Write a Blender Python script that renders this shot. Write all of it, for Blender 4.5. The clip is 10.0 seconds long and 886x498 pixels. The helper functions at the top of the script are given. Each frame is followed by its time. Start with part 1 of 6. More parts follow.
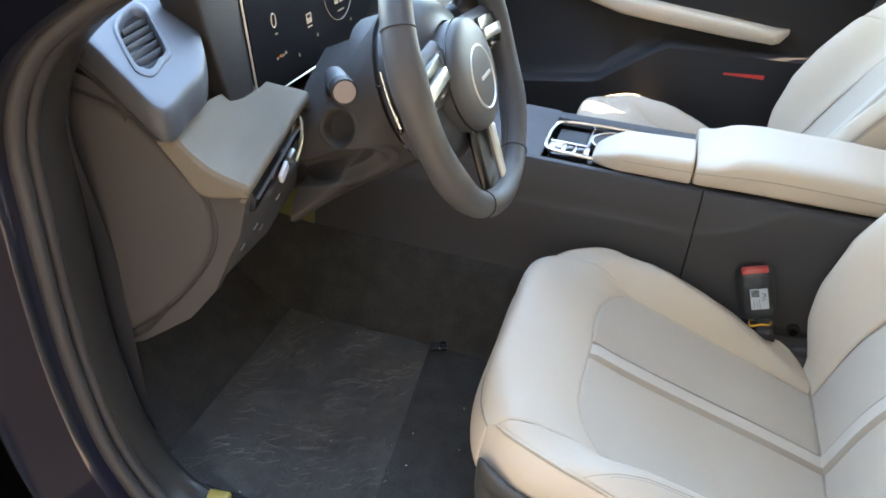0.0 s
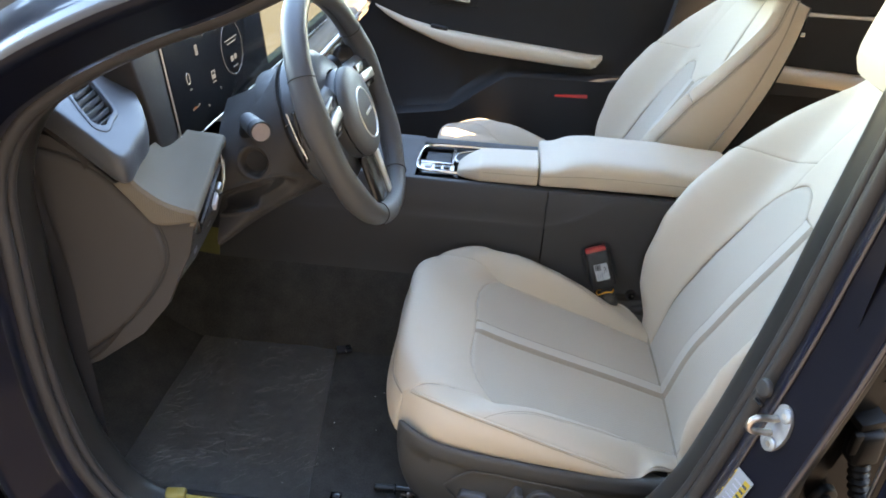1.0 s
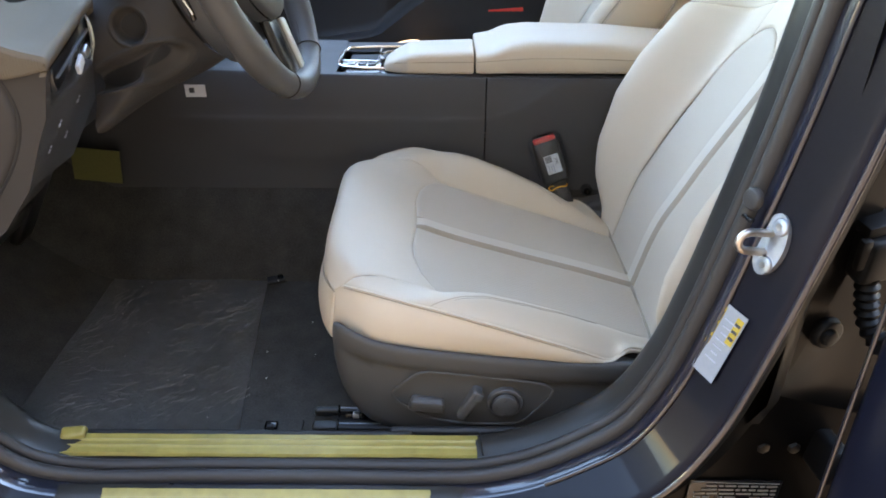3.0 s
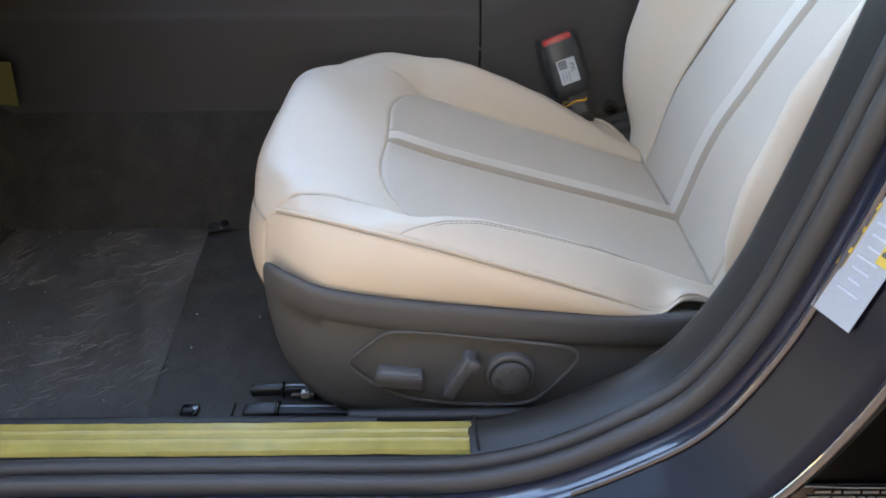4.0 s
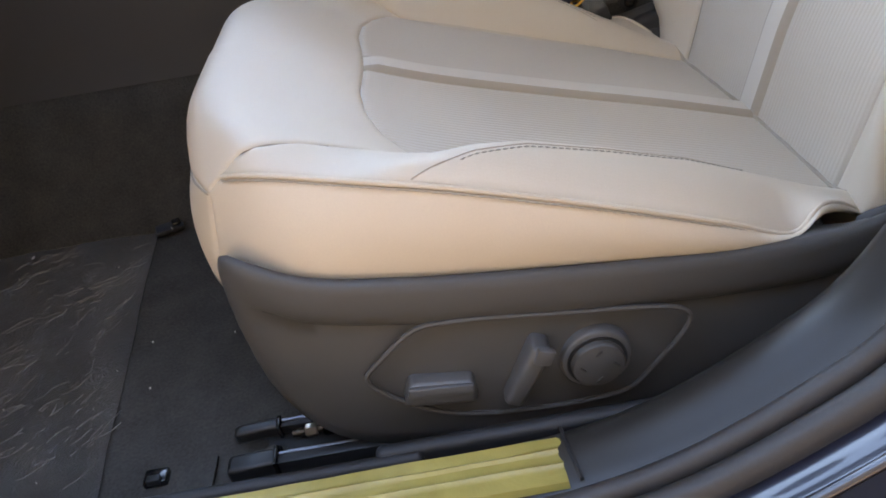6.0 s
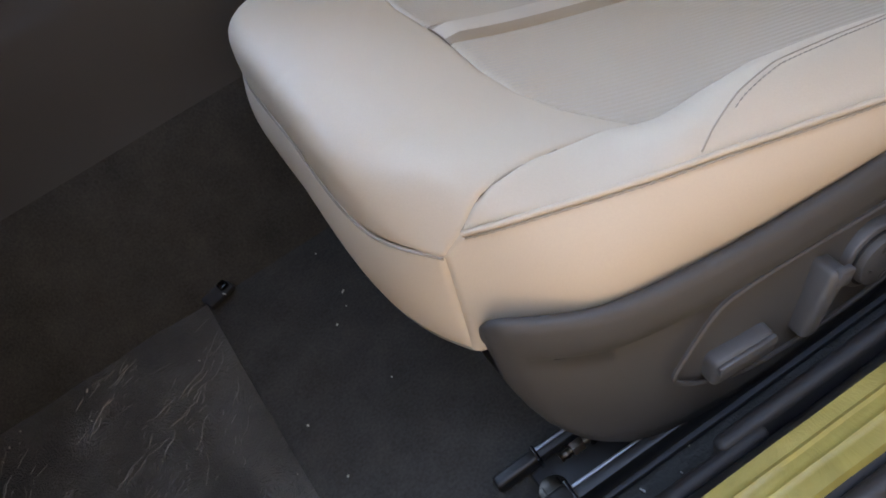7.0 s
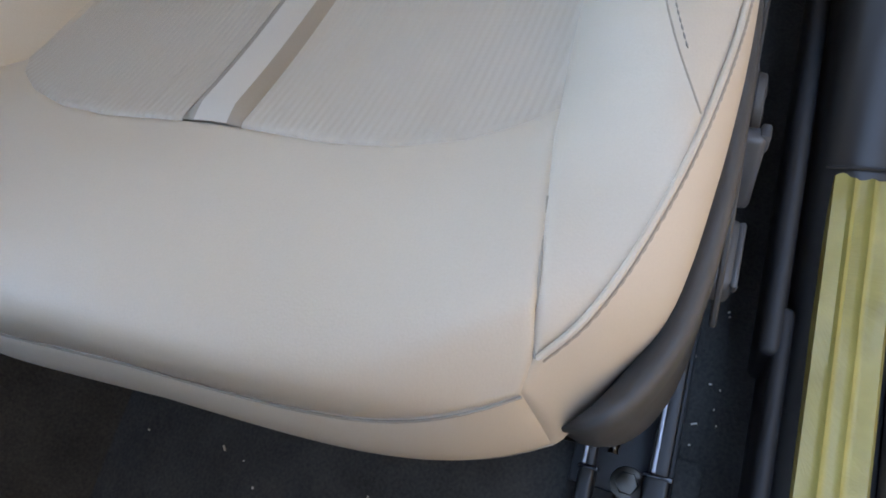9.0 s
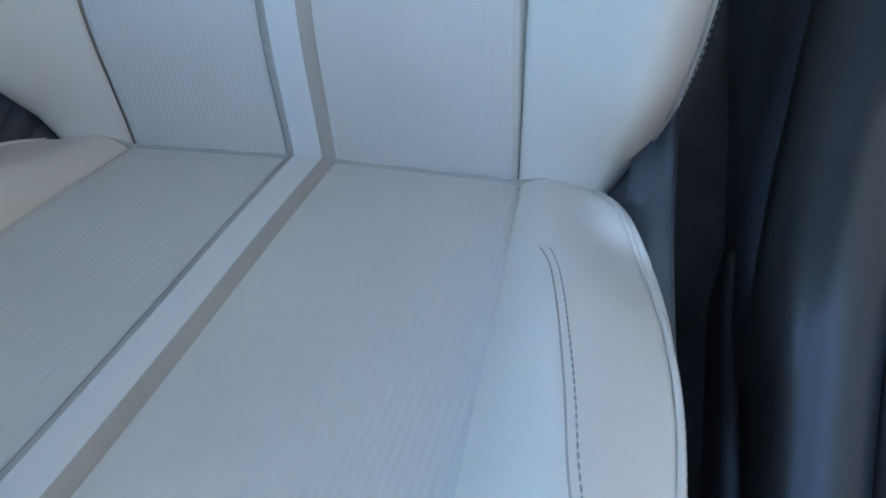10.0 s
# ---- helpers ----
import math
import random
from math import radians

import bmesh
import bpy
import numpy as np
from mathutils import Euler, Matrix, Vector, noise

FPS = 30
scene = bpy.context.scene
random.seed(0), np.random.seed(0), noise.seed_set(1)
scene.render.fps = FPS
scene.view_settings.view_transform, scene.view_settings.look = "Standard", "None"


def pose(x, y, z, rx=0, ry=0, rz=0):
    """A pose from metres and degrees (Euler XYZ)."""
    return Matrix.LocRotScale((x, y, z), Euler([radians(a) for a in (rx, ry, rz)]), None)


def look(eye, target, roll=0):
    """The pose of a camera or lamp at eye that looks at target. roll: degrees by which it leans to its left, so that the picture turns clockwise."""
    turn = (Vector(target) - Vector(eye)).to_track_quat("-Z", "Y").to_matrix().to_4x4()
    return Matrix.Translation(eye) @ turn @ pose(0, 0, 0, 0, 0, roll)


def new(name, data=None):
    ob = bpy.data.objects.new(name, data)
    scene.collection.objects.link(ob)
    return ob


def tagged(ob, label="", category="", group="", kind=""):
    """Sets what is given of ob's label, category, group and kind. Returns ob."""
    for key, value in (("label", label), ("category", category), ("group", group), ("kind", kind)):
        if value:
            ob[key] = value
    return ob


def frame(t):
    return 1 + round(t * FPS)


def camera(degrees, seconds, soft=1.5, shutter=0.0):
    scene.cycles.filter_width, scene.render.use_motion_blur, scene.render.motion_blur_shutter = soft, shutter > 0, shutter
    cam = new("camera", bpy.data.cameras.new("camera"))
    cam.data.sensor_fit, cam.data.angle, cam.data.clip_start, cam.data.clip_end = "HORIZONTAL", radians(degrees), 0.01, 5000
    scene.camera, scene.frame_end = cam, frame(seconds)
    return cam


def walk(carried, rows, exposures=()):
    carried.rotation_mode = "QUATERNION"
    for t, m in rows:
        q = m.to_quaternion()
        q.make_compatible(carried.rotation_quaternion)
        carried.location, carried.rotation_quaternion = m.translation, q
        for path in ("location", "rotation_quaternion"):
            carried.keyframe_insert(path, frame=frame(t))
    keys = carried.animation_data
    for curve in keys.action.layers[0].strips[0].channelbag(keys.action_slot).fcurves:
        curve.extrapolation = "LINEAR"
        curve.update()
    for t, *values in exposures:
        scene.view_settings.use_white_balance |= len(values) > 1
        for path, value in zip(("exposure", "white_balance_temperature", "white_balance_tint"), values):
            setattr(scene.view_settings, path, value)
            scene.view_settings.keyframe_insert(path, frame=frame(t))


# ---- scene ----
cam = camera(62.6, 10.0, soft=1.8)
PATH = [
    (0.0, (0.158, -0.823, 0.881), (-0.308, 0.789, -0.208), 3.6),
    (0.5, (0.167, -0.955, 0.945), (-0.086, 0.738, -0.09), 3.3),
    (1.0, (0.156, -1.032, 0.948), (0.031, 0.701, -0.042), 3.3),
    (1.5, (0.156, -1.051, 0.941), (0.099, 0.702, -0.02), 2.7),
    (2.0, (0.16, -1.05, 0.931), (0.136, 0.705, -0.028), 1.9),
    (2.5, (0.171, -1.025, 0.862), (0.163, 0.718, -0.119), 1.1),
    (3.0, (0.188, -0.98, 0.735), (0.185, 0.75, -0.27), 0.3),
    (4.3, (0.214, -0.703, 0.489), (0.193, 1.0, -0.561), -1.1),
    (4.5, (0.214, -0.666, 0.463), (0.189, 1.039, -0.582), -1.3),
    (5.0, (0.209, -0.624, 0.441), (0.187, 1.071, -0.621), -1.2),
    (5.2, (0.208, -0.616, 0.437), (0.193, 1.071, -0.637), -1.6),
    (6.3, (0.132, -0.579, 0.41), (0.202, 1.054, -0.742), -14.2),
    (6.5, (0.088, -0.548, 0.427), (0.202, 1.042, -0.781), -17.7),
    (7.0, (0.008, -0.456, 0.467), (0.234, 0.989, -0.897), -27.1),
    (7.5, (-0.025, -0.355, 0.5), (0.282, 0.898, -1.029), -35.9),
    (8.0, (-0.039, -0.297, 0.517), (0.319, 0.741, -1.155), -42.3),
    (8.5, (-0.028, -0.278, 0.513), (0.41, 0.579, -1.241), -43.3),
    (9.0, (0.01, -0.257, 0.493), (0.585, 0.455, -1.286), -37.8),
    (9.5, (0.073, -0.242, 0.472), (0.949, 0.345, -1.227), -23.8),
    (9.8, (0.126, -0.224, 0.461), (1.166, 0.268, -1.175), -14.1),
    (10.0, (0.157, -0.219, 0.458), (1.324, 0.256, -1.096), -10.7),
]
EXPOSURES = [(0.0, 5.15, 8900, 15), (0.5, 4.8, 8600, 15), (1.5, 4.75, 8500, 15), (3.0, 4.9, 8600, 16), (4.5, 5.0, 8500, 19), (6.5, 4.8, 9600, 23), (8.0, 4.65, 9200, 21), (9.0, 4.65, 8700, 19), (9.5, 4.55, 7500, 14), (10.0, 4.62, 6200, 8)]
walk(cam, [(t, look(eye, target, roll)) for t, eye, target, roll in PATH], EXPOSURES)

# ---- daylight: x runs to the car's rear, y to its passenger side ----
SUN_UP, SUN_ROUND = radians(30), radians(78)
world = bpy.data.worlds.new("sky")
scene.world = world
world.use_nodes = True
wn, wl = world.node_tree.nodes, world.node_tree.links
sky = wn.new("ShaderNodeTexSky")
sky.sky_type, sky.sun_disc, sky.sun_elevation, sky.sun_rotation = "NISHITA", False, SUN_UP, SUN_ROUND
sky.air_density, sky.ozone_density, sky.dust_density = 1.3, 4.5, 0.2
wl.new(sky.outputs[0], wn["Background"].inputs[0])
wn["Background"].inputs[1].default_value = 0.15
sun_data = bpy.data.lights.new("sun", "SUN")
sun_data.energy, sun_data.angle, sun_data.color = 2.1, radians(0.5), (1.0, 0.88, 0.72)
sun = new("sun", sun_data)
# the sky's rotation turns from +y towards +x
sun_way = Vector((math.sin(SUN_ROUND) * math.cos(SUN_UP), math.cos(SUN_ROUND) * math.cos(SUN_UP), math.sin(SUN_UP)))
sun.matrix_world = look(sun_way * 20, (0, 0, 0))


# ---- materials ----
def material(name, colour, rough=0.5, metal=0.0, vary=0.12, grain=400.0, bump=0.1, patches=6.0, coat=0.0, spec=0.5):
    """A surface with colour that varies at two scales and a fine relief."""
    m = bpy.data.materials.new(name)
    m.use_nodes = True
    n, l = m.node_tree.nodes, m.node_tree.links
    b = n["Principled BSDF"]
    tc = n.new("ShaderNodeTexCoord")
    fine, wide = n.new("ShaderNodeTexNoise"), n.new("ShaderNodeTexNoise")
    fine.inputs["Scale"].default_value, wide.inputs["Scale"].default_value = grain, patches
    fine.inputs["Detail"].default_value, wide.inputs["Detail"].default_value = 3, 4
    for t in (fine, wide):
        l.new(tc.outputs["Object"], t.inputs["Vector"])
    add = n.new("ShaderNodeMath")
    add.operation = "ADD"
    l.new(fine.outputs["Fac"], add.inputs[0])
    l.new(wide.outputs["Fac"], add.inputs[1])
    ramp = n.new("ShaderNodeMapRange")
    ramp.inputs["From Min"].default_value, ramp.inputs["From Max"].default_value = 0.6, 1.4
    l.new(add.outputs[0], ramp.inputs["Value"])
    mix = n.new("ShaderNodeMix")
    mix.data_type = "RGBA"
    mix.inputs["A"].default_value = (*[c * (1 - vary) for c in colour], 1)
    mix.inputs["B"].default_value = (*[min(1, c * (1 + vary)) for c in colour], 1)
    l.new(ramp.outputs[0], mix.inputs["Factor"])
    l.new(mix.outputs["Result"], b.inputs["Base Color"])
    rr = n.new("ShaderNodeMapRange")
    rr.inputs["To Min"].default_value, rr.inputs["To Max"].default_value = max(0.02, rough - 0.07), min(1, rough + 0.07)
    l.new(wide.outputs["Fac"], rr.inputs["Value"])
    l.new(rr.outputs[0], b.inputs["Roughness"])
    b.inputs["Metallic"].default_value = metal
    b.inputs["Coat Weight"].default_value = coat
    b.inputs["Coat Roughness"].default_value = 0.03
    b.inputs["Specular IOR Level"].default_value = spec
    if bump:
        bp = n.new("ShaderNodeBump")
        bp.inputs["Strength"].default_value, bp.inputs["Distance"].default_value = bump, 0.001
        l.new(fine.outputs["Fac"], bp.inputs["Height"])
        l.new(bp.outputs[0], b.inputs["Normal"])
    return m


def ribbed(m, direction, pitch, depth, shade=0.0):
    """Adds fine straight ribs across the given direction to a material's relief."""
    n, l = m.node_tree.nodes, m.node_tree.links
    b = n["Principled BSDF"]
    tc, mp, wv, bp = n.new("ShaderNodeTexCoord"), n.new("ShaderNodeMapping"), n.new("ShaderNodeTexWave"), n.new("ShaderNodeBump")
    mp.inputs["Rotation"].default_value = direction
    l.new(tc.outputs["Object"], mp.inputs["Vector"])
    l.new(mp.outputs[0], wv.inputs["Vector"])
    wv.inputs["Scale"].default_value = 0.314 / pitch
    wv.inputs["Distortion"].default_value = 0.6
    bp.inputs["Strength"].default_value, bp.inputs["Distance"].default_value = depth, 0.001
    l.new(wv.outputs["Fac"], bp.inputs["Height"])
    old = b.inputs["Normal"].links
    if old:
        l.new(old[0].from_socket, bp.inputs["Normal"])
    l.new(bp.outputs[0], b.inputs["Normal"])
    return m


def glow(name, colour, strength):
    m = bpy.data.materials.new(name)
    m.use_nodes = True
    b = m.node_tree.nodes["Principled BSDF"]
    b.inputs["Base Color"].default_value = (0.02, 0.02, 0.02, 1)
    b.inputs["Emission Color"].default_value = (*colour, 1)
    b.inputs["Emission Strength"].default_value = strength
    b.inputs["Roughness"].default_value = 0.15
    return m


LEATHER = material("cream_leather", (0.540, 0.458, 0.358), 0.5, vary=0.035, grain=900, bump=0.12, patches=9, spec=0.35)
INSERT = ribbed(material("grey_beige_leather", (0.472, 0.412, 0.334), 0.55, vary=0.05, grain=1200, bump=0.15, patches=9, spec=0.3), (0, 0, radians(90)), 0.0044, 0.28)
STRIP = material("pale_strip_leather", (0.53, 0.478, 0.405), 0.6, vary=0.03, grain=900, bump=0.1, spec=0.35)
BAND = material("taupe_band_leather", (0.34, 0.285, 0.225), 0.55, vary=0.05, grain=900, bump=0.1, spec=0.3)
SEAM = material("seam_fold", (0.33, 0.285, 0.228), 0.7, vary=0.1, grain=500, bump=0)
THREAD = material("grey_thread", (0.27, 0.245, 0.215), 0.7, vary=0.1, grain=2000, bump=0)
SHELL = material("charcoal_grained_plastic", (0.060, 0.058, 0.056), 0.5, vary=0.1, grain=1500, bump=0.25, spec=0.4)
SWITCH = material("grey_switch_plastic", (0.075, 0.074, 0.074), 0.42, vary=0.06, grain=1200, bump=0.06)
DASH = material("grey_brown_dash_plastic", (0.046, 0.042, 0.040), 0.6, vary=0.08, grain=1300, bump=0.3, spec=0.28)
DASH_DARK = material("dark_dash_plastic", (0.034, 0.030, 0.028), 0.6, vary=0.1, grain=1300, bump=0.25, spec=0.22)
WEAVE = ribbed(material("woven_dash_cloth", (0.150, 0.126, 0.098), 0.85, vary=0.12, grain=1100, bump=0.4, spec=0.1), (0, 0, radians(90)), 0.003, 0.12)
WEAVE_END = ribbed(material("ribbed_dash_cloth", (0.135, 0.115, 0.091), 0.85, vary=0.1, grain=1100, bump=0.4, spec=0.1), (0, 0, 0), 0.0028, 0.22)
POD_GREY = material("blue_grey_plastic", (0.056, 0.058, 0.063), 0.42, vary=0.06, grain=1300, bump=0.12, spec=0.45)
GLASSBLACK = material("black_screen_glass", (0.014, 0.014, 0.015), 0.14, vary=0.1, grain=300, bump=0, spec=0.06)
ICON_DIM = glow("dim_white_icon", (0.9, 0.95, 1.0), 0.006)
AMBERGLOW = glow("amber_icon", (1.0, 0.30, 0.08), 0.012)
CONSOLE = material("black_console_plastic", (0.052, 0.051, 0.052), 0.55, vary=0.1, grain=1500, bump=0.2, spec=0.25)
DOORBLACK = material("black_door_plastic", (0.021, 0.021, 0.023), 0.55, vary=0.12, grain=1200, bump=0.2, spec=0.3)
CARPET = material("black_carpet", (0.048, 0.0455, 0.042), 0.95, vary=0.42, grain=420, bump=1.0, patches=24, spec=0.1)
RUBBER = material("black_rubber", (0.030, 0.0265, 0.025), 0.5, vary=0.15, grain=600, bump=0.1, spec=0.4)
SILLTRIM = material("grey_sill_plastic", (0.021, 0.0198, 0.0182), 0.34, vary=0.08, grain=1200, bump=0.03, patches=1.5, spec=0.3)
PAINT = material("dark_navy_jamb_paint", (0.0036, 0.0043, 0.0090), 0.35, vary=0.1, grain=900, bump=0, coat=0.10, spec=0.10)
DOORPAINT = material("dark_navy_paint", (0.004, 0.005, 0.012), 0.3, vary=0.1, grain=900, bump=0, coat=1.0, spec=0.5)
UNDERSIDE = material("black_undercoat", (0.0020, 0.0018, 0.0018), 0.35, vary=0.2, grain=300, bump=0, coat=0.02, spec=0.08)
JAMBBLACK = material("deep_black_plastic", (0.0022, 0.0022, 0.0024), 0.5, vary=0.2, grain=300, bump=0.1, spec=0.2)
BLACK = material("gloss_black_plastic", (0.008, 0.008, 0.009), 0.2, vary=0.1, grain=300, bump=0)
MATTBLACK = material("matt_black", (0.01, 0.01, 0.011), 0.6, vary=0.15, grain=600, bump=0.1)
CHROME = material("brushed_chrome", (0.72, 0.70, 0.66), 0.22, 1.0, vary=0.04, grain=900, bump=0.02)
SILVER = material("satin_silver", (0.55, 0.53, 0.49), 0.35, 1.0, vary=0.05, grain=900, bump=0.03)
ZINC = material("zinc_plated_steel", (0.36, 0.38, 0.41), 0.48, 0.9, vary=0.12, grain=200, bump=0.05, patches=60)
STEEL = material("bare_steel", (0.50, 0.45, 0.40), 0.3, 1.0, vary=0.15, grain=200, bump=0.05)
WHEEL = material("grey_wheel_leather", (0.078, 0.077, 0.079), 0.45, vary=0.06, grain=1400, bump=0.15, spec=0.4)
HUB = material("grey_hub_plastic", (0.066, 0.064, 0.064), 0.45, vary=0.06, grain=1300, bump=0.15)
RED = material("red_plastic", (0.62, 0.035, 0.03), 0.4, vary=0.06, grain=400, bump=0)
WHITE = material("white_paper", (0.58, 0.58, 0.58), 0.6, vary=0.04, grain=300, bump=0.03)
YELLOWLABEL = material("yellow_print", (0.38, 0.25, 0.02), 0.5, vary=0.05, grain=300, bump=0)
LABELWHITE = material("pale_label_paper", (0.22, 0.23, 0.25), 0.6, vary=0.06, grain=300, bump=0.03)
INK = material("dark_ink", (0.03, 0.03, 0.035), 0.6, vary=0.1, grain=300, bump=0)
GREYINK = material("grey_ink", (0.30, 0.31, 0.36), 0.6, vary=0.1, grain=300, bump=0)
PRINT = material("pale_print", (0.10, 0.092, 0.082), 0.6, vary=0.15, grain=300, bump=0)
GOLD = material("amber_print", (0.65, 0.40, 0.17), 0.5, vary=0.1, grain=300, bump=0)
ORANGE = material("orange_rubber", (0.75, 0.36, 0.03), 0.5, vary=0.1, grain=300, bump=0)
ICON = glow("white_icon", (0.9, 0.95, 1.0), 0.013)
MAPGLOW = glow("cream_map_screen", (0.80, 0.78, 0.58), 0.026)
MAPBAR = glow("teal_map_bar", (0.10, 0.22, 0.25), 0.022)


def film_material(name, colour, rough, scale, strength):
    """Crinkled plastic film: streaky folds over a fine ripple."""
    m = material(name, colour, rough, vary=0.25, grain=60, bump=0, patches=8)
    n, l = m.node_tree.nodes, m.node_tree.links
    tc, ns, vo, ad, bp = [n.new("ShaderNode" + k) for k in ("TexCoord", "TexNoise", "TexVoronoi", "Math", "Bump")]
    ns.inputs["Scale"].default_value, ns.inputs["Detail"].default_value, ns.inputs["Distortion"].default_value = scale, 6, 2.5
    vo.inputs["Scale"].default_value = scale * 1.6
    vo.feature = "DISTANCE_TO_EDGE"
    l.new(tc.outputs["Object"], ns.inputs["Vector"])
    l.new(ns.outputs["Color"], vo.inputs["Vector"])
    l.new(ns.outputs["Fac"], ad.inputs[0])
    l.new(vo.outputs["Distance"], ad.inputs[1])
    bp.inputs["Strength"].default_value, bp.inputs["Distance"].default_value = strength, 0.004
    l.new(ad.outputs[0], bp.inputs["Height"])
    l.new(bp.outputs[0], n["Principled BSDF"].inputs["Normal"])
    return m


FILM = film_material("crinkled_grey_film", (0.088, 0.084, 0.077), 0.44, 12, 1.0)
TAPE = film_material("yellow_protective_tape", (0.285, 0.220, 0.056), 0.40, 9, 0.07)
YELLOWCARD = material("dull_yellow_tape", (0.12, 0.115, 0.032), 0.6, vary=0.1, grain=200, bump=0.05)


def clear_material(name, colour, rough):
    m = bpy.data.materials.new(name)
    m.use_nodes = True
    n, l = m.node_tree.nodes, m.node_tree.links
    out, gl, tr, mx = n["Material Output"], n.new("ShaderNodeBsdfGlossy"), n.new("ShaderNodeBsdfTransparent"), n.new("ShaderNodeMixShader")
    tr.inputs[0].default_value = (*colour, 1)
    gl.inputs["Roughness"].default_value = rough
    mx.inputs[0].default_value = 0.05
    l.new(tr.outputs[0], mx.inputs[1])
    l.new(gl.outputs[0], mx.inputs[2])
    l.new(mx.outputs[0], out.inputs[0])
    return m


DARKSTEEL = material("dark_browned_steel", (0.09, 0.08, 0.068), 0.35, 1.0, vary=0.2, grain=200, bump=0.05)
# the pale tone stands for the shine along the film's creases
CREASESHINE = material("pale_crease_shine", (0.27, 0.26, 0.24), 0.22, vary=0.3, grain=90, bump=0)
SPOKE = material("satin_spoke_silver", (0.55, 0.53, 0.49), 0.45, 0.45, vary=0.05, grain=900, bump=0.03)
BAG = clear_material("clear_plastic_bag", (0.86, 0.89, 0.92), 0.12)
GLASS = clear_material("window_glass", (0.95, 0.97, 0.97), 0.0)


# ---- mesh helpers ----
def thing(name, at, label, category, group="", kind=""):
    ob = new(name)
    ob.location = at
    ob.empty_display_size = 0.05
    return tagged(ob, label, category, group, kind)


def adopt(ob, parent):
    ob.parent = parent
    if parent is not None and parent.type == "EMPTY":
        ob.matrix_parent_inverse = Matrix.Translation(-parent.location)
    return ob


def part(name, bm, mat, parent=None, label="", smooth=True, kind="", sharp=40):
    """Links a bmesh as one mesh object under a thing or a part."""
    me = bpy.data.meshes.new(name)
    if smooth:
        for f in bm.faces:
            f.smooth = True
    bm.to_mesh(me)
    bm.free()
    me.materials.append(mat)
    if smooth:
        me.set_sharp_from_angle(angle=radians(sharp))
    ob = new(name, me)
    if parent is not None:
        adopt(ob, parent)
    return tagged(ob, label, kind=kind)


def soup(verts, faces):
    bm = bmesh.new()
    vs = [bm.verts.new(v) for v in verts]
    for f in faces:
        try:
            bm.faces.new([vs[i] for i in f])
        except ValueError:
            pass
    return bm


def grid_mesh(P, close_u=False, close_v=False):
    """A bmesh over a grid of points P[i][j]."""
    a, b = len(P), len(P[0])
    verts = [tuple(map(float, p)) for row in P for p in row]
    faces = []
    for i in range(a if close_u else a - 1):
        for j in range(b if close_v else b - 1):
            k, m = (i + 1) % a, (j + 1) % b
            faces.append((i * b + j, k * b + j, k * b + m, i * b + m))
    bm = soup(verts, faces)
    bmesh.ops.recalc_face_normals(bm, faces=bm.faces)
    return bm


def box(at, size, bevel=0.003, turn=(0, 0, 0), segs=2, taper=None):
    """A rounded box; taper scales its upper face."""
    bm = bmesh.new()
    bmesh.ops.create_cube(bm, size=1.0)
    for v in bm.verts:
        k = taper if taper and v.co.z > 0 else (1, 1)
        v.co = Vector((v.co.x * size[0] * k[0], v.co.y * size[1] * k[1], v.co.z * size[2]))
    if bevel:
        bmesh.ops.bevel(bm, geom=bm.edges[:], offset=min(bevel, min(size) * 0.45), segments=segs, profile=0.5, affect="EDGES")
    bmesh.ops.transform(bm, matrix=pose(*at, *turn), verts=bm.verts)
    return bm


def cyl(at, radius, depth, turn=(0, 0, 0), top=None, segs=32, bevel=0.0):
    bm = bmesh.new()
    bmesh.ops.create_cone(bm, cap_ends=True, segments=segs, radius1=radius, radius2=radius if top is None else top, depth=depth)
    if bevel:
        rims = [e for e in bm.edges if abs(e.verts[0].co.z - e.verts[1].co.z) < 1e-6 and len([f for f in e.link_faces if len(f.verts) > 4]) == 1]
        bmesh.ops.bevel(bm, geom=rims, offset=bevel, segments=2, profile=0.5, affect="EDGES")
    bmesh.ops.transform(bm, matrix=pose(*at, *turn), verts=bm.verts)
    return bm


def lettering(text, size, m):
    """Flat letters of the built-in font, laid out by a matrix."""
    cu = bpy.data.curves.new("letters", "FONT")
    cu.body, cu.size, cu.extrude, cu.align_x, cu.resolution_u = text, size, 0.0002, "LEFT", 3
    ob = new("letters", cu)
    me = bpy.data.meshes.new_from_object(ob.evaluated_get(bpy.context.evaluated_depsgraph_get()))
    bm = bmesh.new()
    bm.from_mesh(me)
    bpy.data.objects.remove(ob)
    bpy.data.curves.remove(cu)
    bpy.data.meshes.remove(me)
    bmesh.ops.transform(bm, matrix=Matrix(m), verts=bm.verts)
    return bm


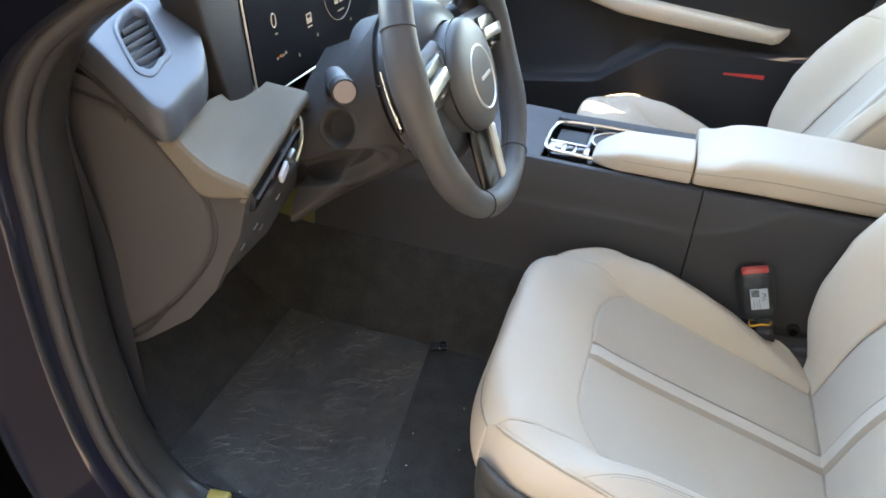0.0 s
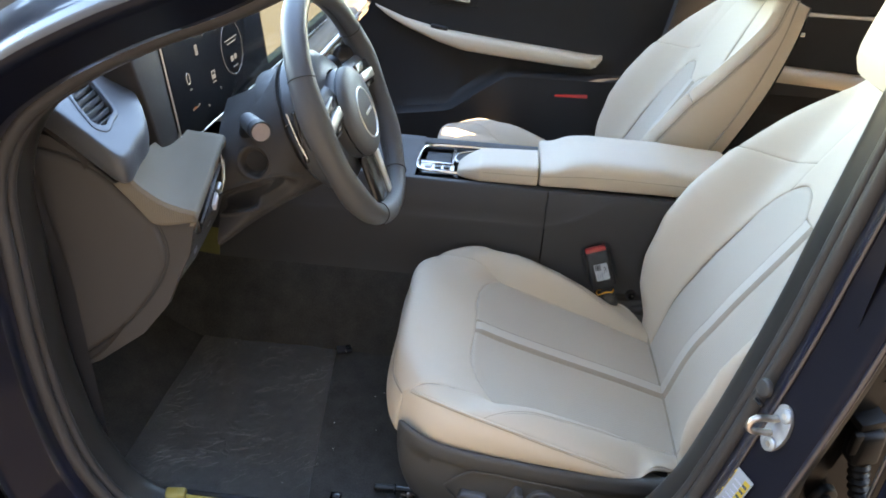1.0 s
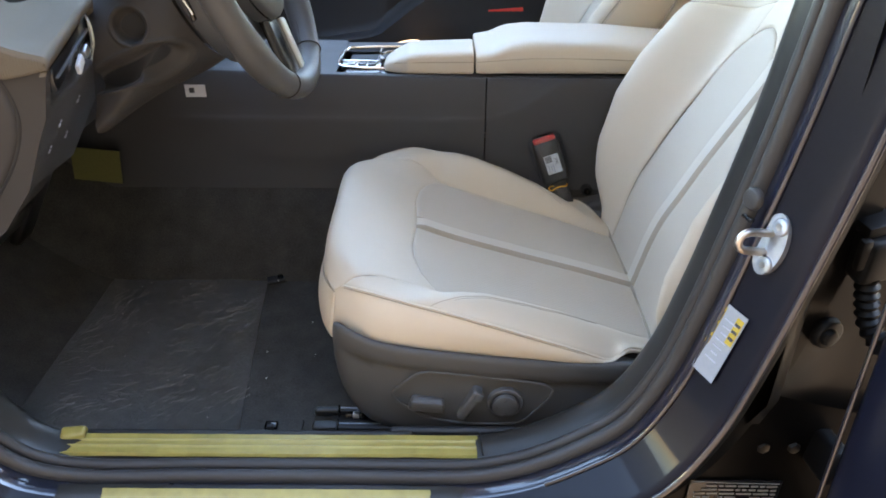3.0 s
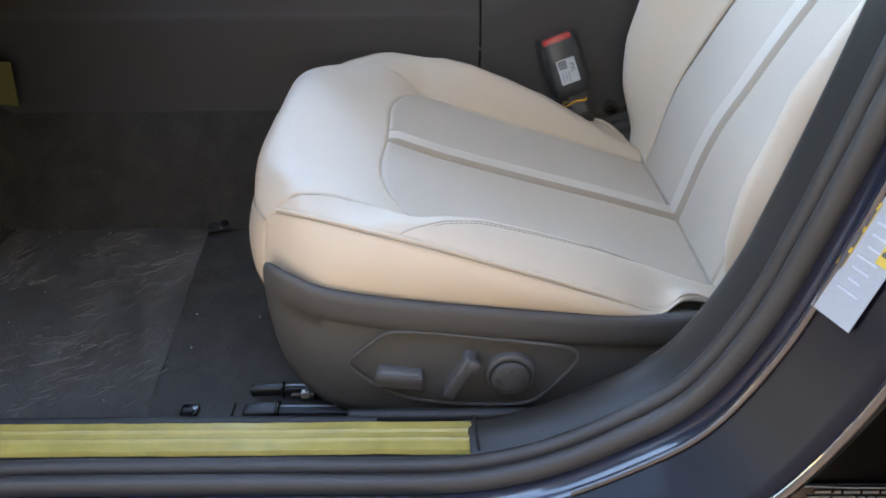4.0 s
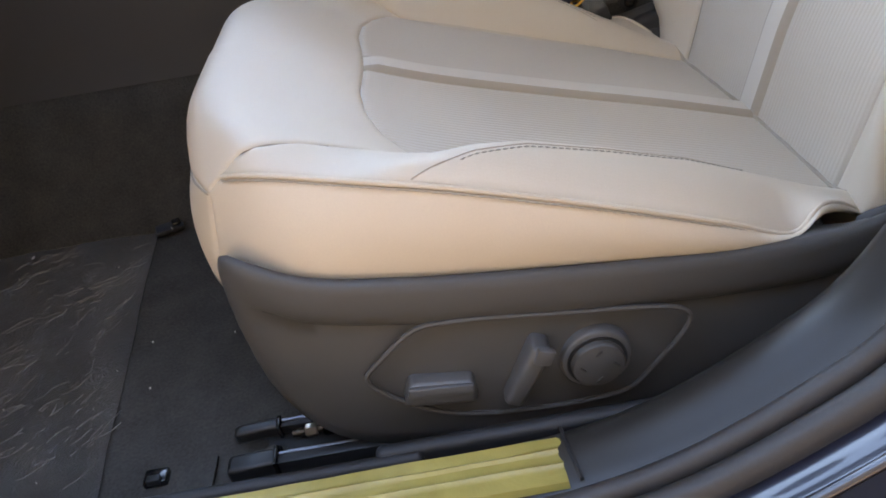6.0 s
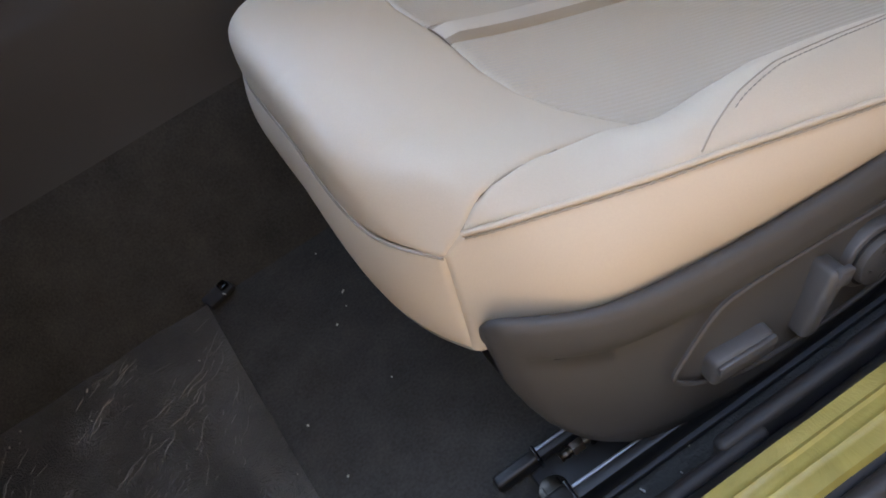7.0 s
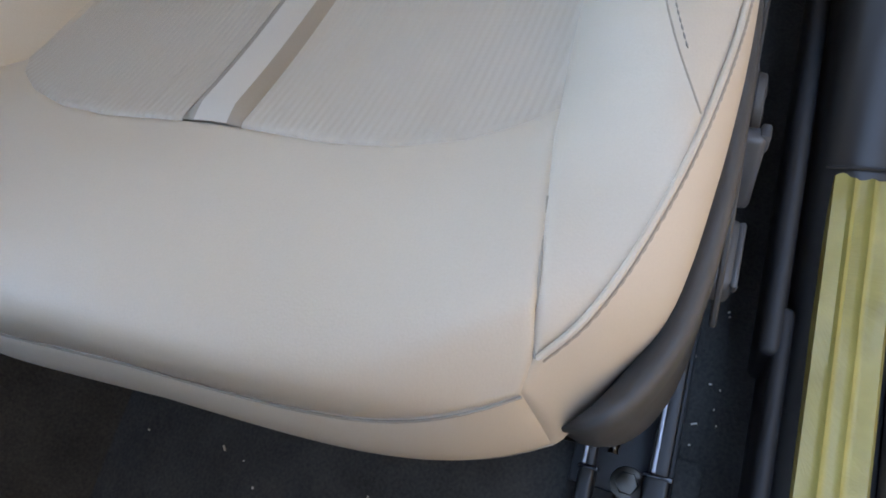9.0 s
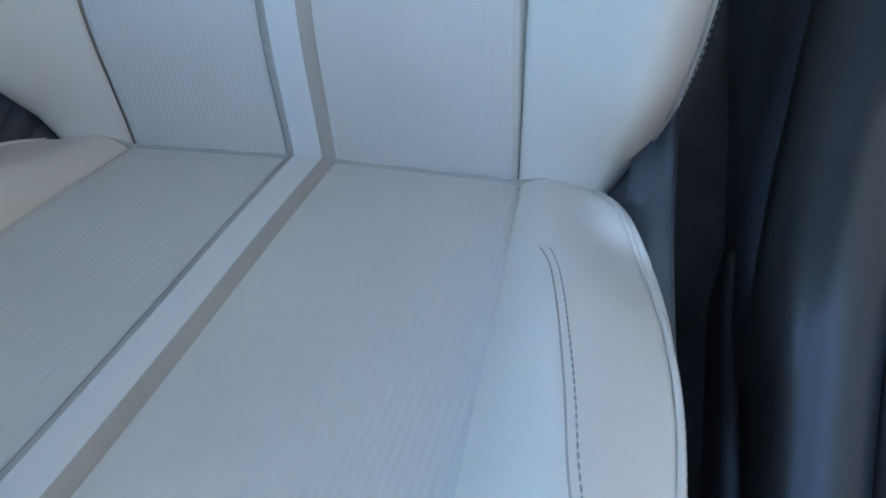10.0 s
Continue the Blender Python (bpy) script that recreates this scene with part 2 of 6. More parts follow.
def spline(points, n, closed=False):
    """n points evenly along a Catmull-Rom curve through the given ones."""
    p = np.array(points, float)
    k = len(p)
    idx = range(k if closed else k - 1)
    dense = []
    for i in idx:
        if closed:
            a, b, c, d = p[(i - 1) % k], p[i], p[(i + 1) % k], p[(i + 2) % k]
        else:
            b, c = p[i], p[i + 1]
            a = p[i - 1] if i > 0 else 2 * b - c
            d = p[i + 2] if i + 2 < k else 2 * c - b
        # centripetal spacing
        t1 = max(np.linalg.norm(b - a) ** 0.5, 1e-5)
        t2 = t1 + max(np.linalg.norm(c - b) ** 0.5, 1e-5)
        t3 = t2 + max(np.linalg.norm(d - c) ** 0.5, 1e-5)
        for t in np.linspace(t1, t2, 24, endpoint=False):
            a1 = (t1 - t) / t1 * a + t / t1 * b
            a2 = (t2 - t) / (t2 - t1) * b + (t - t1) / (t2 - t1) * c
            a3 = (t3 - t) / (t3 - t2) * c + (t - t2) / (t3 - t2) * d
            b1 = (t2 - t) / t2 * a1 + t / t2 * a2
            b2 = (t3 - t) / (t3 - t1) * a2 + (t - t1) / (t3 - t1) * a3
            dense.append((t2 - t) / (t2 - t1) * b1 + (t - t1) / (t2 - t1) * b2)
    dense.append(p[0] if closed else p[-1])
    dense = np.array(dense)
    s = np.r_[0, np.cumsum(np.linalg.norm(np.diff(dense, axis=0), axis=1))]
    want = np.linspace(0, s[-1], n, endpoint=not closed)
    return np.stack([np.interp(want, s, dense[:, c]) for c in range(dense.shape[1])], 1)


def tube(points, radius, n=40, sides=8, closed=False, flat=1.0):
    """A round rod along a smooth curve; radius may be a list of radii from end to end."""
    c = spline(points, n, closed)
    rad = np.interp(np.linspace(0, 1, n), np.linspace(0, 1, len(radius)), radius) if isinstance(radius, (list, tuple)) else np.full(n, radius)
    tan = np.gradient(c, axis=0)
    if closed:
        tan = np.roll(c, -1, 0) - np.roll(c, 1, 0)
    tan /= np.linalg.norm(tan, axis=1)[:, None]
    up = np.array([0, 0, 1.0]) if abs(tan[0][2]) < 0.9 else np.array([1.0, 0, 0])
    rows = []
    for p, t, r in zip(c, tan, rad):
        up = up - t * (up @ t)
        up /= np.linalg.norm(up)
        side = np.cross(t, up)
        rows.append([p + r * (np.cos(a) * side + np.sin(a) * up * flat) for a in np.linspace(0, 2 * np.pi, sides, endpoint=False)])
    bm = grid_mesh(rows, close_u=closed, close_v=True)
    if not closed:
        bm.verts.ensure_lookup_table()
        for base in (0, (n - 1) * sides):
            try:
                bm.faces.new([bm.verts[base + j] for j in range(sides)])
            except ValueError:
                pass
        bmesh.ops.recalc_face_normals(bm, faces=bm.faces)
    return bm


def spaced(n, tight=0.012):
    """Steps from 0 to 1, finer at both ends."""
    mid = np.linspace(0, 1, n)
    return np.unique(np.r_[0, tight * 0.4, tight, tight * 2.2, tight * 4.5, mid[(mid > tight * 6) & (mid < 1 - tight * 6)], 1 - tight * 4.5, 1 - tight * 2.2, 1 - tight, 1 - tight * 0.4, 1])


def rolled(P, roll=0.004, wide=0.007, sides="uvUV", out=None):
    """Sinks a padded panel's edges so that neighbours meet in a seam. P[i][j]; u runs over i."""
    P = np.array(P, float)
    du, dv = np.gradient(P, axis=0), np.gradient(P, axis=1)
    nrm = np.cross(du, dv)
    nrm /= np.linalg.norm(nrm, axis=2)[:, :, None] + 1e-12
    if out is not None and (nrm * np.array(out)).sum() < 0:
        nrm = -nrm
    lu = np.cumsum(np.r_[np.zeros((1, P.shape[1])), np.linalg.norm(np.diff(P, axis=0), axis=2)], axis=0)
    lv = np.cumsum(np.c_[np.zeros((P.shape[0], 1)), np.linalg.norm(np.diff(P, axis=1), axis=2)], axis=1)
    sink = np.zeros(P.shape[:2])
    for key, dist in (("u", lu), ("U", lu[-1:] - lu), ("v", lv), ("V", lv[:, -1:] - lv)):
        if key in sides:
            sink = np.maximum(sink, roll * np.clip(1 - dist / wide, 0, 1) ** 2)
    return P - nrm * sink[:, :, None]


def loft(A, B, n=60, m=24, bulge=0.0, way=None, roll=0.004, wide=0.007, sides="uvUV"):
    """A padded panel between two curves, puffed out along way by bulge."""
    us, vs = spaced(n), spaced(m, 0.03)
    a, b = spline(A, 400), spline(B, 400)
    pick = lambda c: np.stack([np.interp(us, np.linspace(0, 1, 400), c[:, k]) for k in range(3)], 1)
    a, b = pick(a), pick(b)
    full = 1 - np.abs(2 * us - 1) ** 14
    P = a[:, None] * (1 - vs)[None, :, None] + b[:, None] * vs[None, :, None]
    if way is not None:
        P = P + np.array(way)[None, None] * (bulge * full[:, None] * (4 * vs * (1 - vs))[None])[:, :, None]
    return rolled(P, roll, wide, sides, way)


# ---- the two front seats ----
CX = [0.005, 0.02, 0.04, 0.07, 0.10, 0.147, 0.20, 0.30, 0.40, 0.485, 0.55]
CZ = [0.190, 0.207, 0.2320, 0.2400, 0.2335, 0.2140, 0.194, 0.1635, 0.135, 0.1085, 0.088]
BX = [0.0, 0.05, 0.10, 0.167, 0.25, 0.33, 0.414, 0.5]
BZ = [0.0, 0.0, 0.006, 0.022, 0.027, 0.024, 0.012, 0.010]
BX_DOOR, BZ_DOOR = [0.09, 0.10, 0.12, 0.149, 0.167, 0.20], [0.0, 0.0015, 0.0045, 0.012, 0.018, 0.022]
FRONT_SEAM_X, FRONT_SEAM_Z = [0.060, 0.075, 0.095, 0.121, 0.140, 0.150], [0.2268, 0.2318, 0.2328, 0.2302, 0.2272, 0.2255]
DROP_DOOR_X, DROP_DOOR = [0.045, 0.052, 0.060, 0.075, 0.095], [0.024, 0.019, 0.0125, 0.003, 0.0]
INSERT_SIDE = [(0.184, 0.174), (0.25, 0.165), (0.33, 0.160), (0.41, 0.154), (0.50, 0.147)]
BOLSTER_IN = [(0.047, 0.194), (0.060, 0.198), (0.085, 0.196), (0.125, 0.188)] + INSERT_SIDE
BOLSTER_OUT = [(0.060, 0.1985), (0.075, 0.2115), (0.095, 0.2215), (0.121, 0.230), (0.149, 0.237), (0.182, 0.2425), (0.23, 0.247), (0.30, 0.247), (0.357, 0.240), (0.408, 0.228), (0.428, 0.218), (0.444, 0.210), (0.464, 0.200), (0.50, 0.18)]
SHELL_TOP = [(0.0435, 0.214, 0.160), (0.0445, 0.2175, 0.176), (0.051, 0.226, 0.186), (0.070, 0.238, 0.183), (0.099, 0.248, 0.1745), (0.16, 0.2545, 0.166), (0.23, 0.255, 0.1575), (0.30, 0.252, 0.148), (0.37, 0.247, 0.139), (0.44, 0.243, 0.139), (0.52, 0.240, 0.160)]


def smooth01(v):
    v = np.clip(v, 0, 1)
    return v * v * (3 - 2 * v)


CURVE = spline(list(zip(CX, CZ)), 300)


# the bolsters behind the front section: where their crest lies, and how far crest and outer seam stand over the middle
RISE_X = [0.14, 0.187, 0.21, 0.242, 0.293, 0.347, 0.40, 0.45, 0.50]
CREST_Y = [0.228, 0.227, 0.220, 0.212, 0.204, 0.196, 0.188, 0.178, 0.168]
CREST_UP = [0.020, 0.0285, 0.0355, 0.039, 0.0365, 0.0305, 0.019, 0.009, 0.004]
SEAM_X = [0.14, 0.187, 0.21, 0.242, 0.293, 0.347, 0.39, 0.408, 0.418, 0.428, 0.444, 0.464, 0.50]
SEAM_UP = [0.0145, 0.0205, 0.0225, 0.0235, 0.021, 0.014, 0.004, 0.002, 0.010, 0.018, 0.018, 0.010, -0.010]


def cushion_z(x, y):
    """The height of the cushion's top."""
    x, far = np.asarray(x, float), np.asarray(y, float)
    y = np.abs(far)
    c = np.interp(x, CURVE[:, 0], CURVE[:, 1])
    b = np.where(far > 0, 1.4 * np.interp(x, BX, BZ), np.interp(x, BX_DOOR, BZ_DOOR)) * smooth01((y - 0.135) / 0.08)
    drop = np.where(far > 0, 0.013 * np.clip((0.13 - x) / 0.06, 0, 1), np.interp(x, DROP_DOOR_X, DROP_DOOR)) * np.clip((y - 0.09) / 0.11, 0, 1) ** 2
    # the door side's front corner swells a little and falls to its seam
    front = np.clip(np.minimum((x - 0.054) / 0.010, (0.150 - x) / 0.025), 0, 1) * (far < 0)
    swell = 0.004 * np.clip(np.minimum((x - 0.058) / 0.025, (0.140 - x) / 0.03), 0, 1) * (far < 0)
    y_in, y_out = np.interp(x, *zip(*BOLSTER_IN)), np.interp(x, *zip(*BOLSTER_OUT))
    at_seam = c + np.interp(x, BX_DOOR, BZ_DOOR) * smooth01((y_out - 0.135) / 0.08) - np.interp(x, DROP_DOOR_X, DROP_DOOR) + swell
    fall_off = (np.interp(x, FRONT_SEAM_X, FRONT_SEAM_Z) - at_seam) * np.clip((y - y_in) / np.maximum(y_out - y_in, 0.003), 0, 1) ** 1.4
    b = b + swell * smooth01((y - 0.12) / 0.065) + front * fall_off
    yi = np.interp(x, *zip(*INSERT_SIDE))
    yc, zc = np.interp(x, RISE_X, CREST_Y), np.interp(x, RISE_X, CREST_UP) * np.where(far > 0, 1.2, 1.0)
    ys, zs = np.interp(x, *zip(*BOLSTER_OUT)), np.interp(x, SEAM_X, SEAM_UP)
    edge = -0.0035 * np.clip(y / yi, 0, 1) ** 2
    wall = np.sin(np.clip((y - yi) / (yc - yi), 0, 1) * np.pi / 2)
    fall = 1 - np.cos(np.clip((y - yc) / np.maximum(ys - yc, 0.004), 0, 1) * np.pi / 2)
    up = edge + (zc - edge) * wall + (zs - zc) * fall
    w = smooth01((x - 0.130) / 0.057)
    return c + (b - drop) * (1 - w) + up * w


def front_x(v):
    """Where the front seam lies: it turns back sooner on the door side."""
    v = np.asarray(v, float)
    return 0.047 - 0.0284 * (1 - np.abs(v) ** np.where(v < 0, 4.6, 6.0)) - 0.0065 * np.clip(v, 0, 1) * (1 - np.clip(v, 0, 1) ** 7)


def insert_front_x(y):
    return np.interp(np.abs(y), [0, 0.03, 0.07, 0.107, 0.139, 0.162, 0.175], [0.147, 0.146, 0.1435, 0.1465, 0.156, 0.170, 0.184])


def strip_up(x):
    """How far the pale strip stands over the insert: it dips under the front panel's seam."""
    return 0.0045 * smooth01((np.asarray(x) - 0.144) / 0.016)


def plan_patch(A, B, n, m, lift=0.0, roll=0.004, wide=0.007, sides="uvUV"):
    """A panel of the cushion's top between two plan curves."""
    us, vs = spaced(n), spaced(m, 0.03)
    a, b = spline(A, 300), spline(B, 300)
    pick = lambda c: np.stack([np.interp(us, np.linspace(0, 1, 300), c[:, k]) for k in range(2)], 1)
    a, b = pick(a), pick(b)
    Q = a[:, None] * (1 - vs)[None, :, None] + b[:, None] * vs[None, :, None]
    z = cushion_z(Q[..., 0], Q[..., 1]) + lift * (4 * vs * (1 - vs))[None]
    return rolled(np.dstack([Q, z]), roll, wide, sides, (0, 0, 1))


def mirrored(pts, s):
    return [(p[0], p[1] * s, *p[2:]) for p in pts]


def on_top(pts, s, up=0.0):
    return [(x, y * s, float(cushion_z(x, y * s)) + up) for x, y in pts]


def stitches(curve, pitch=0.0052, long=0.0034, thick=0.00055, off=(0, 0, 0)):
    """Short threads in a row along a curve."""
    c = spline(curve, 600) + np.array(off)
    s = np.r_[0, np.cumsum(np.linalg.norm(np.diff(c, axis=0), axis=1))]
    verts, faces = [], []
    at = lambda d: np.array([np.interp(d, s, c[:, k]) for k in range(3)])
    for d in np.arange(0.004, s[-1] - long, pitch):
        p, q = at(d), at(d + long)
        t = (q - p) / np.linalg.norm(q - p)
        a = np.cross(t, (0, 0, 1.0))
        a /= np.linalg.norm(a) + 1e-9
        b = np.cross(a, t)
        base = len(verts)
        for end, r in ((p, 0.45), ((p + q) / 2, 1.0), (q, 0.45)):
            verts += [tuple(end + thick * r * w) for w in (a, b, -a, -b)]
        for k in (0, 4):
            faces += [(base + k + j, base + k + (j + 1) % 4, base + k + 4 + (j + 1) % 4, base + k + 4 + j) for j in range(4)]
    return soup(verts, faces)


def shift(bm, d):
    bmesh.ops.translate(bm, vec=Vector(d), verts=bm.verts)
    return bm


# the backrest's middle line from its foot up, in x and z
BACK_LINE = spline([(0.476, 0.080), (0.485, 0.110), (0.4945, 0.150), (0.504, 0.190), (0.517, 0.228), (0.536, 0.266), (0.562, 0.319), (0.595, 0.380), (0.630, 0.445), (0.657, 0.500), (0.690, 0.570), (0.728, 0.650), (0.76, 0.72), (0.80, 0.81), (0.84, 0.90)], 600)
BACK_RUN = np.r_[0, np.cumsum(np.linalg.norm(np.diff(BACK_LINE, axis=0), axis=1))]
BACK_TILT = np.convolve(np.pad(np.gradient(BACK_LINE[:, 0]) / np.gradient(BACK_LINE[:, 1]), 40, mode="edge"), np.ones(81) / 81, "valid")
# the backrest's outline: height along it, half width, and how far its padded edge stands forward
BACK_S = [0.0, 0.05, 0.10, 0.15, 0.22, 0.29, 0.37, 0.47, 0.56, 0.63]
BACK_W = [0.200, 0.225, 0.240, 0.248, 0.252, 0.252, 0.247, 0.230, 0.185, 0.130]
BACK_F = [0.004, 0.014, 0.045, 0.066, 0.085, 0.087, 0.077, 0.042, 0.005, -0.005]


BACK_OUTLINE = spline(list(zip(BACK_S, BACK_W)), 300)


def back_width(s):
    return np.interp(s, BACK_OUTLINE[:, 0], BACK_OUTLINE[:, 1])


def back_point(y, s, out=0.0):
    """A place on the backrest: y across, s up along it, out in front of it."""
    y, s, out = np.broadcast_arrays(np.asarray(y, float), np.asarray(s, float) * 1.075, np.asarray(out, float))
    tilt = np.arctan(np.interp(s, BACK_RUN, BACK_TILT))
    x = np.interp(s, BACK_RUN, BACK_LINE[:, 0]) - out * np.cos(tilt)
    z = np.interp(s, BACK_RUN, BACK_LINE[:, 1]) + out * np.sin(tilt)
    return np.stack([x, y, z], -1)


def back_front(y, s):
    w = back_width(s)
    edge = np.interp(s, BACK_S, BACK_F)
    v = smooth01((np.abs(y) - 0.145) / (0.95 * w - 0.145))
    fall = 0.022 * np.clip((np.abs(y) / w - 0.90) / 0.10, 0, 1) ** 2
    return edge * v - fall


def back_insert_edge(s):
    return np.interp(s, [0, 0.1, 0.2, 0.29, 0.335, 0.5], [0.146, 0.150, 0.152, 0.147, 0.141, 0.12])


# the upper rim of one half of the backrest's insert
LOBE = [(0.019, 0.386), (0.035, 0.400), (0.055, 0.413), (0.075, 0.417), (0.097, 0.409), (0.127, 0.374), (0.141, 0.335)]


def back_patch(A, B, n, m, lift=0.0, roll=0.004, wide=0.007, sides="uvUV"):
    us, vs = spaced(n), spaced(m, 0.03)
    a, b = spline(A, 300), spline(B, 300)
    pick = lambda c: np.stack([np.interp(us, np.linspace(0, 1, 300), c[:, k]) for k in range(2)], 1)
    a, b = pick(a), pick(b)
    Q = a[:, None] * (1 - vs)[None, :, None] + b[:, None] * vs[None, :, None]
    out = back_front(Q[..., 0], Q[..., 1]) + lift * (4 * vs * (1 - vs))[None]
    return rolled(back_point(Q[..., 0], Q[..., 1], out), roll, wide, sides, (-1, 0, 0))


def car_seat(name, ox, oy, label, controls):
    d = (ox, oy, 0)
    seat = thing(name, (ox + 0.27, oy, 0.03), label, "car seat", "front seats")

    def add(n, bm, mat, parent=seat, lab="", smooth=True, sharp=40):
        return part(n, shift(bm, d), mat, parent, lab, smooth, sharp=sharp)

    core = [[(x, y * min(1, 0.945 + (x - 0.045) * 2.5), float(cushion_z(x, y)) - 0.0042 - 0.02 * max(0, 1 - (x - 0.045) / 0.02)) for y in np.linspace(-0.205, 0.205, 61)] for x in np.linspace(0.045, 0.52, 70)]
    cushion = add("cushion_core", grid_mesh(core), SEAM, lab="padding under the seat cover")
    # two halves of the grey insert beside the pale strip
    for s in (-1, 1):
        us, vs = spaced(40, 0.008), spaced(40, 0.02)
        yf = (0.019 + (0.175 - 0.019) * vs) * s
        xf = insert_front_x(yf)
        yr = (0.019 + (0.146 - 0.019) * vs) * s
        X = xf[None] * (1 - us)[:, None] + 0.515 * us[:, None]
        Y = yf[None] * (1 - us)[:, None] + yr[None] * us[:, None]
        P = rolled(np.dstack([X, Y, cushion_z(X, Y)]), 0.0024, 0.0034, "uV", (0, 0, 1))
        add("seat_insert", grid_mesh(P), INSERT, cushion, "grey-beige ribbed insert")
        bx, bv = np.linspace(0.1463, 0.515, 60), np.linspace(0, 1, 6)
        Y = (0.0105 + 0.0085 * bv[None]) * s + 0 * bx[:, None]
        X = bx[:, None] + 0 * bv[None]
        P = np.dstack([X, Y, cushion_z(X, Y) + strip_up(X) * (1 - bv[None]) ** 0.8 - 0.0006 * bv[None] ** 3])
        add("insert_band", grid_mesh(P), BAND, cushion, "taupe side of the raised strip")
    X, Y = np.meshgrid(np.linspace(0.1466, 0.515, 60), np.linspace(-0.0105, 0.0105, 9), indexing="ij")
    P = np.dstack([X, Y, cushion_z(X, Y) + strip_up(X) + 0.0006 * (1 - (Y / 0.0105) ** 2)])
    add("centre_strip", grid_mesh(P), STRIP, cushion, "pale raised centre strip")
    # front section between the bolsters
    vs, us = spaced(70, 0.006), spaced(30, 0.02)
    yb = np.interp(vs, [0, 1], [-1, 1])
    xs0 = front_x(yb)
    P = np.zeros((len(us), len(vs), 3))
    edge = spline(BOLSTER_IN[:5], 200)
    for j, v in enumerate(yb):
        # rows follow the bolster seams at the sides
        xa, xb = xs0[j], float(insert_front_x(0.175 * v))
        for i, u in enumerate(us):
            xsd = np.interp(u, np.linspace(0, 1, 200), edge[:, 0])
            ysd = np.interp(u, np.linspace(0, 1, 200), edge[:, 1])
            x = (xa * (1 - u) + xb * u) + (xsd - (0.047 * (1 - u) + 0.181 * u)) * abs(v) ** 4
            y = ysd * v
            puff = 0.0185 * math.sin(np.pi * min(u / 0.60, 1.0)) * (1 - abs(v) ** (9 if v > 0 else 6)) * (1.15 if v > 0 else 1.2 - 0.25 * abs(v))
            P[i, j] = (x - puff, y, float(cushion_z(x, y)) + 0.40 * puff)
    add("seat_front", grid_mesh(rolled(P, 0.0016, 0.0036, "uvUV", (0, 0, 1))), LEATHER, cushion)
    # front facing under the front seam
    top = [(float(front_x(v)), 0.194 * v, float(cushion_z(float(front_x(v)), 0.194 * v)) - 0.001) for v in np.linspace(-1, 1, 25)]
    low = [(float(front_x(v)) - 0.0095 + 0.001 * (1 - abs(v) ** 5), 0.199 * v, 0.146 + 0.004 * (1 - v * v)) for v in np.linspace(-1, 1, 25)]
    add("front_facing", grid_mesh(loft(top, low, 60, 14, 0.005, (-1, 0, 0.1), 0.0016, 0.0036, "uvUV")), LEATHER, cushion)
    add("front_piping", tube([(x - 0.0004, y, z - 0.0010) for x, y, z in top], 0.0007, 80, 6), SEAM, cushion)
    under = [(p[0] + 0.05, p[1] * 0.92, p[2] - 0.035) for p in low]
    add("front_underside", grid_mesh(loft(low, under, 40, 8, 0.004, (-0.6, 0, -0.6), 0, 0.004)), LEATHER, cushion)
    for s in (-1, 1):
        inn, outer = mirrored(BOLSTER_IN[1:], s), mirrored(BOLSTER_OUT, s)
        add("bolster", grid_mesh(plan_patch(inn, outer, 70, 26, lift=0.0, roll=0.0015, wide=0.0036)), LEATHER, cushion)
        add("front_seam", tube(on_top(BOLSTER_IN[1:4], s, -0.0012), 0.0006, 40, 6), SEAM, cushion)
        seam = on_top(BOLSTER_OUT, s)
        start = [(0.047, 0.194 * s, float(cushion_z(0.047, 0.194 * s)))]
        shell = [(x, (y - 0.004) * s, z - 0.004) for x, y, z in SHELL_TOP]
        up = start + seam
        low_side = [(0.036, 0.199 * s, 0.146), (0.043, 0.2035 * s, 0.146), (0.054, 0.210 * s, 0.149), (0.070, 0.220 * s, 0.157)] + [(x, y - 0.006 * s, z - 0.004) for x, y, z in shell[4:-2]] + [(0.400, 0.230 * s, 0.1315), (0.409, 0.2265 * s, 0.1330), (0.428, 0.2155 * s, 0.1335), (0.444, 0.208 * s, 0.129), (0.464, 0.198 * s, 0.118), (0.50, 0.176 * s, 0.088)]
        add("side_facing", grid_mesh(loft(up, low_side, 80, 18, 0.007, (0, s, 0.15), 0.0025, 0.005, "uvU")), LEATHER, cushion)
        # folded seam with its row of threads
        add("seam_piping", tube([(x, y + 0.0008 * s, z - 0.0010) for x, y, z in seam[:-1]], 0.0016, 90, 8), LEATHER, cushion, "cream piping along the outer seam")
        add("seam_line", tube([(x, y + 0.0026 * s, z - 0.0032) for x, y, z in seam[:-1]], 0.0006, 90, 6), SEAM, cushion)
        add("stitching", stitches(seam[:-1], thick=0.0004, off=(0, 0.0031 * s, -0.0034)), THREAD, cushion, "row of grey thread stitches")
        fold = [tuple(p) for p in spline([(0.172, 0.2395), (0.187, 0.232), (0.21, 0.222), (0.242, 0.212), (0.293, 0.203), (0.347, 0.192), (0.378, 0.184), (0.395, 0.177)], 50)]
        add("bolster_seam", tube(on_top(fold, s, 0.0), 0.0005, 80, 5), BAND, cushion)
        add("bolster_stitching", stitches(on_top([(x, y + 0.004) for x, y in fold[6:]], s, 0.0005), pitch=0.0046, long=0.0036, thick=0.0005), THREAD, cushion)
    # the joint between cushion and backrest
    joint = []
    for y in np.linspace(-0.17, 0.17, 15):
        drop = [back_point(y, v, float(back_front(y, v))) for v in np.linspace(0, 0.2, 200)]
        joint.append(tuple(min(drop, key=lambda p: abs(p[2] - float(cushion_z(p[0], y))))))
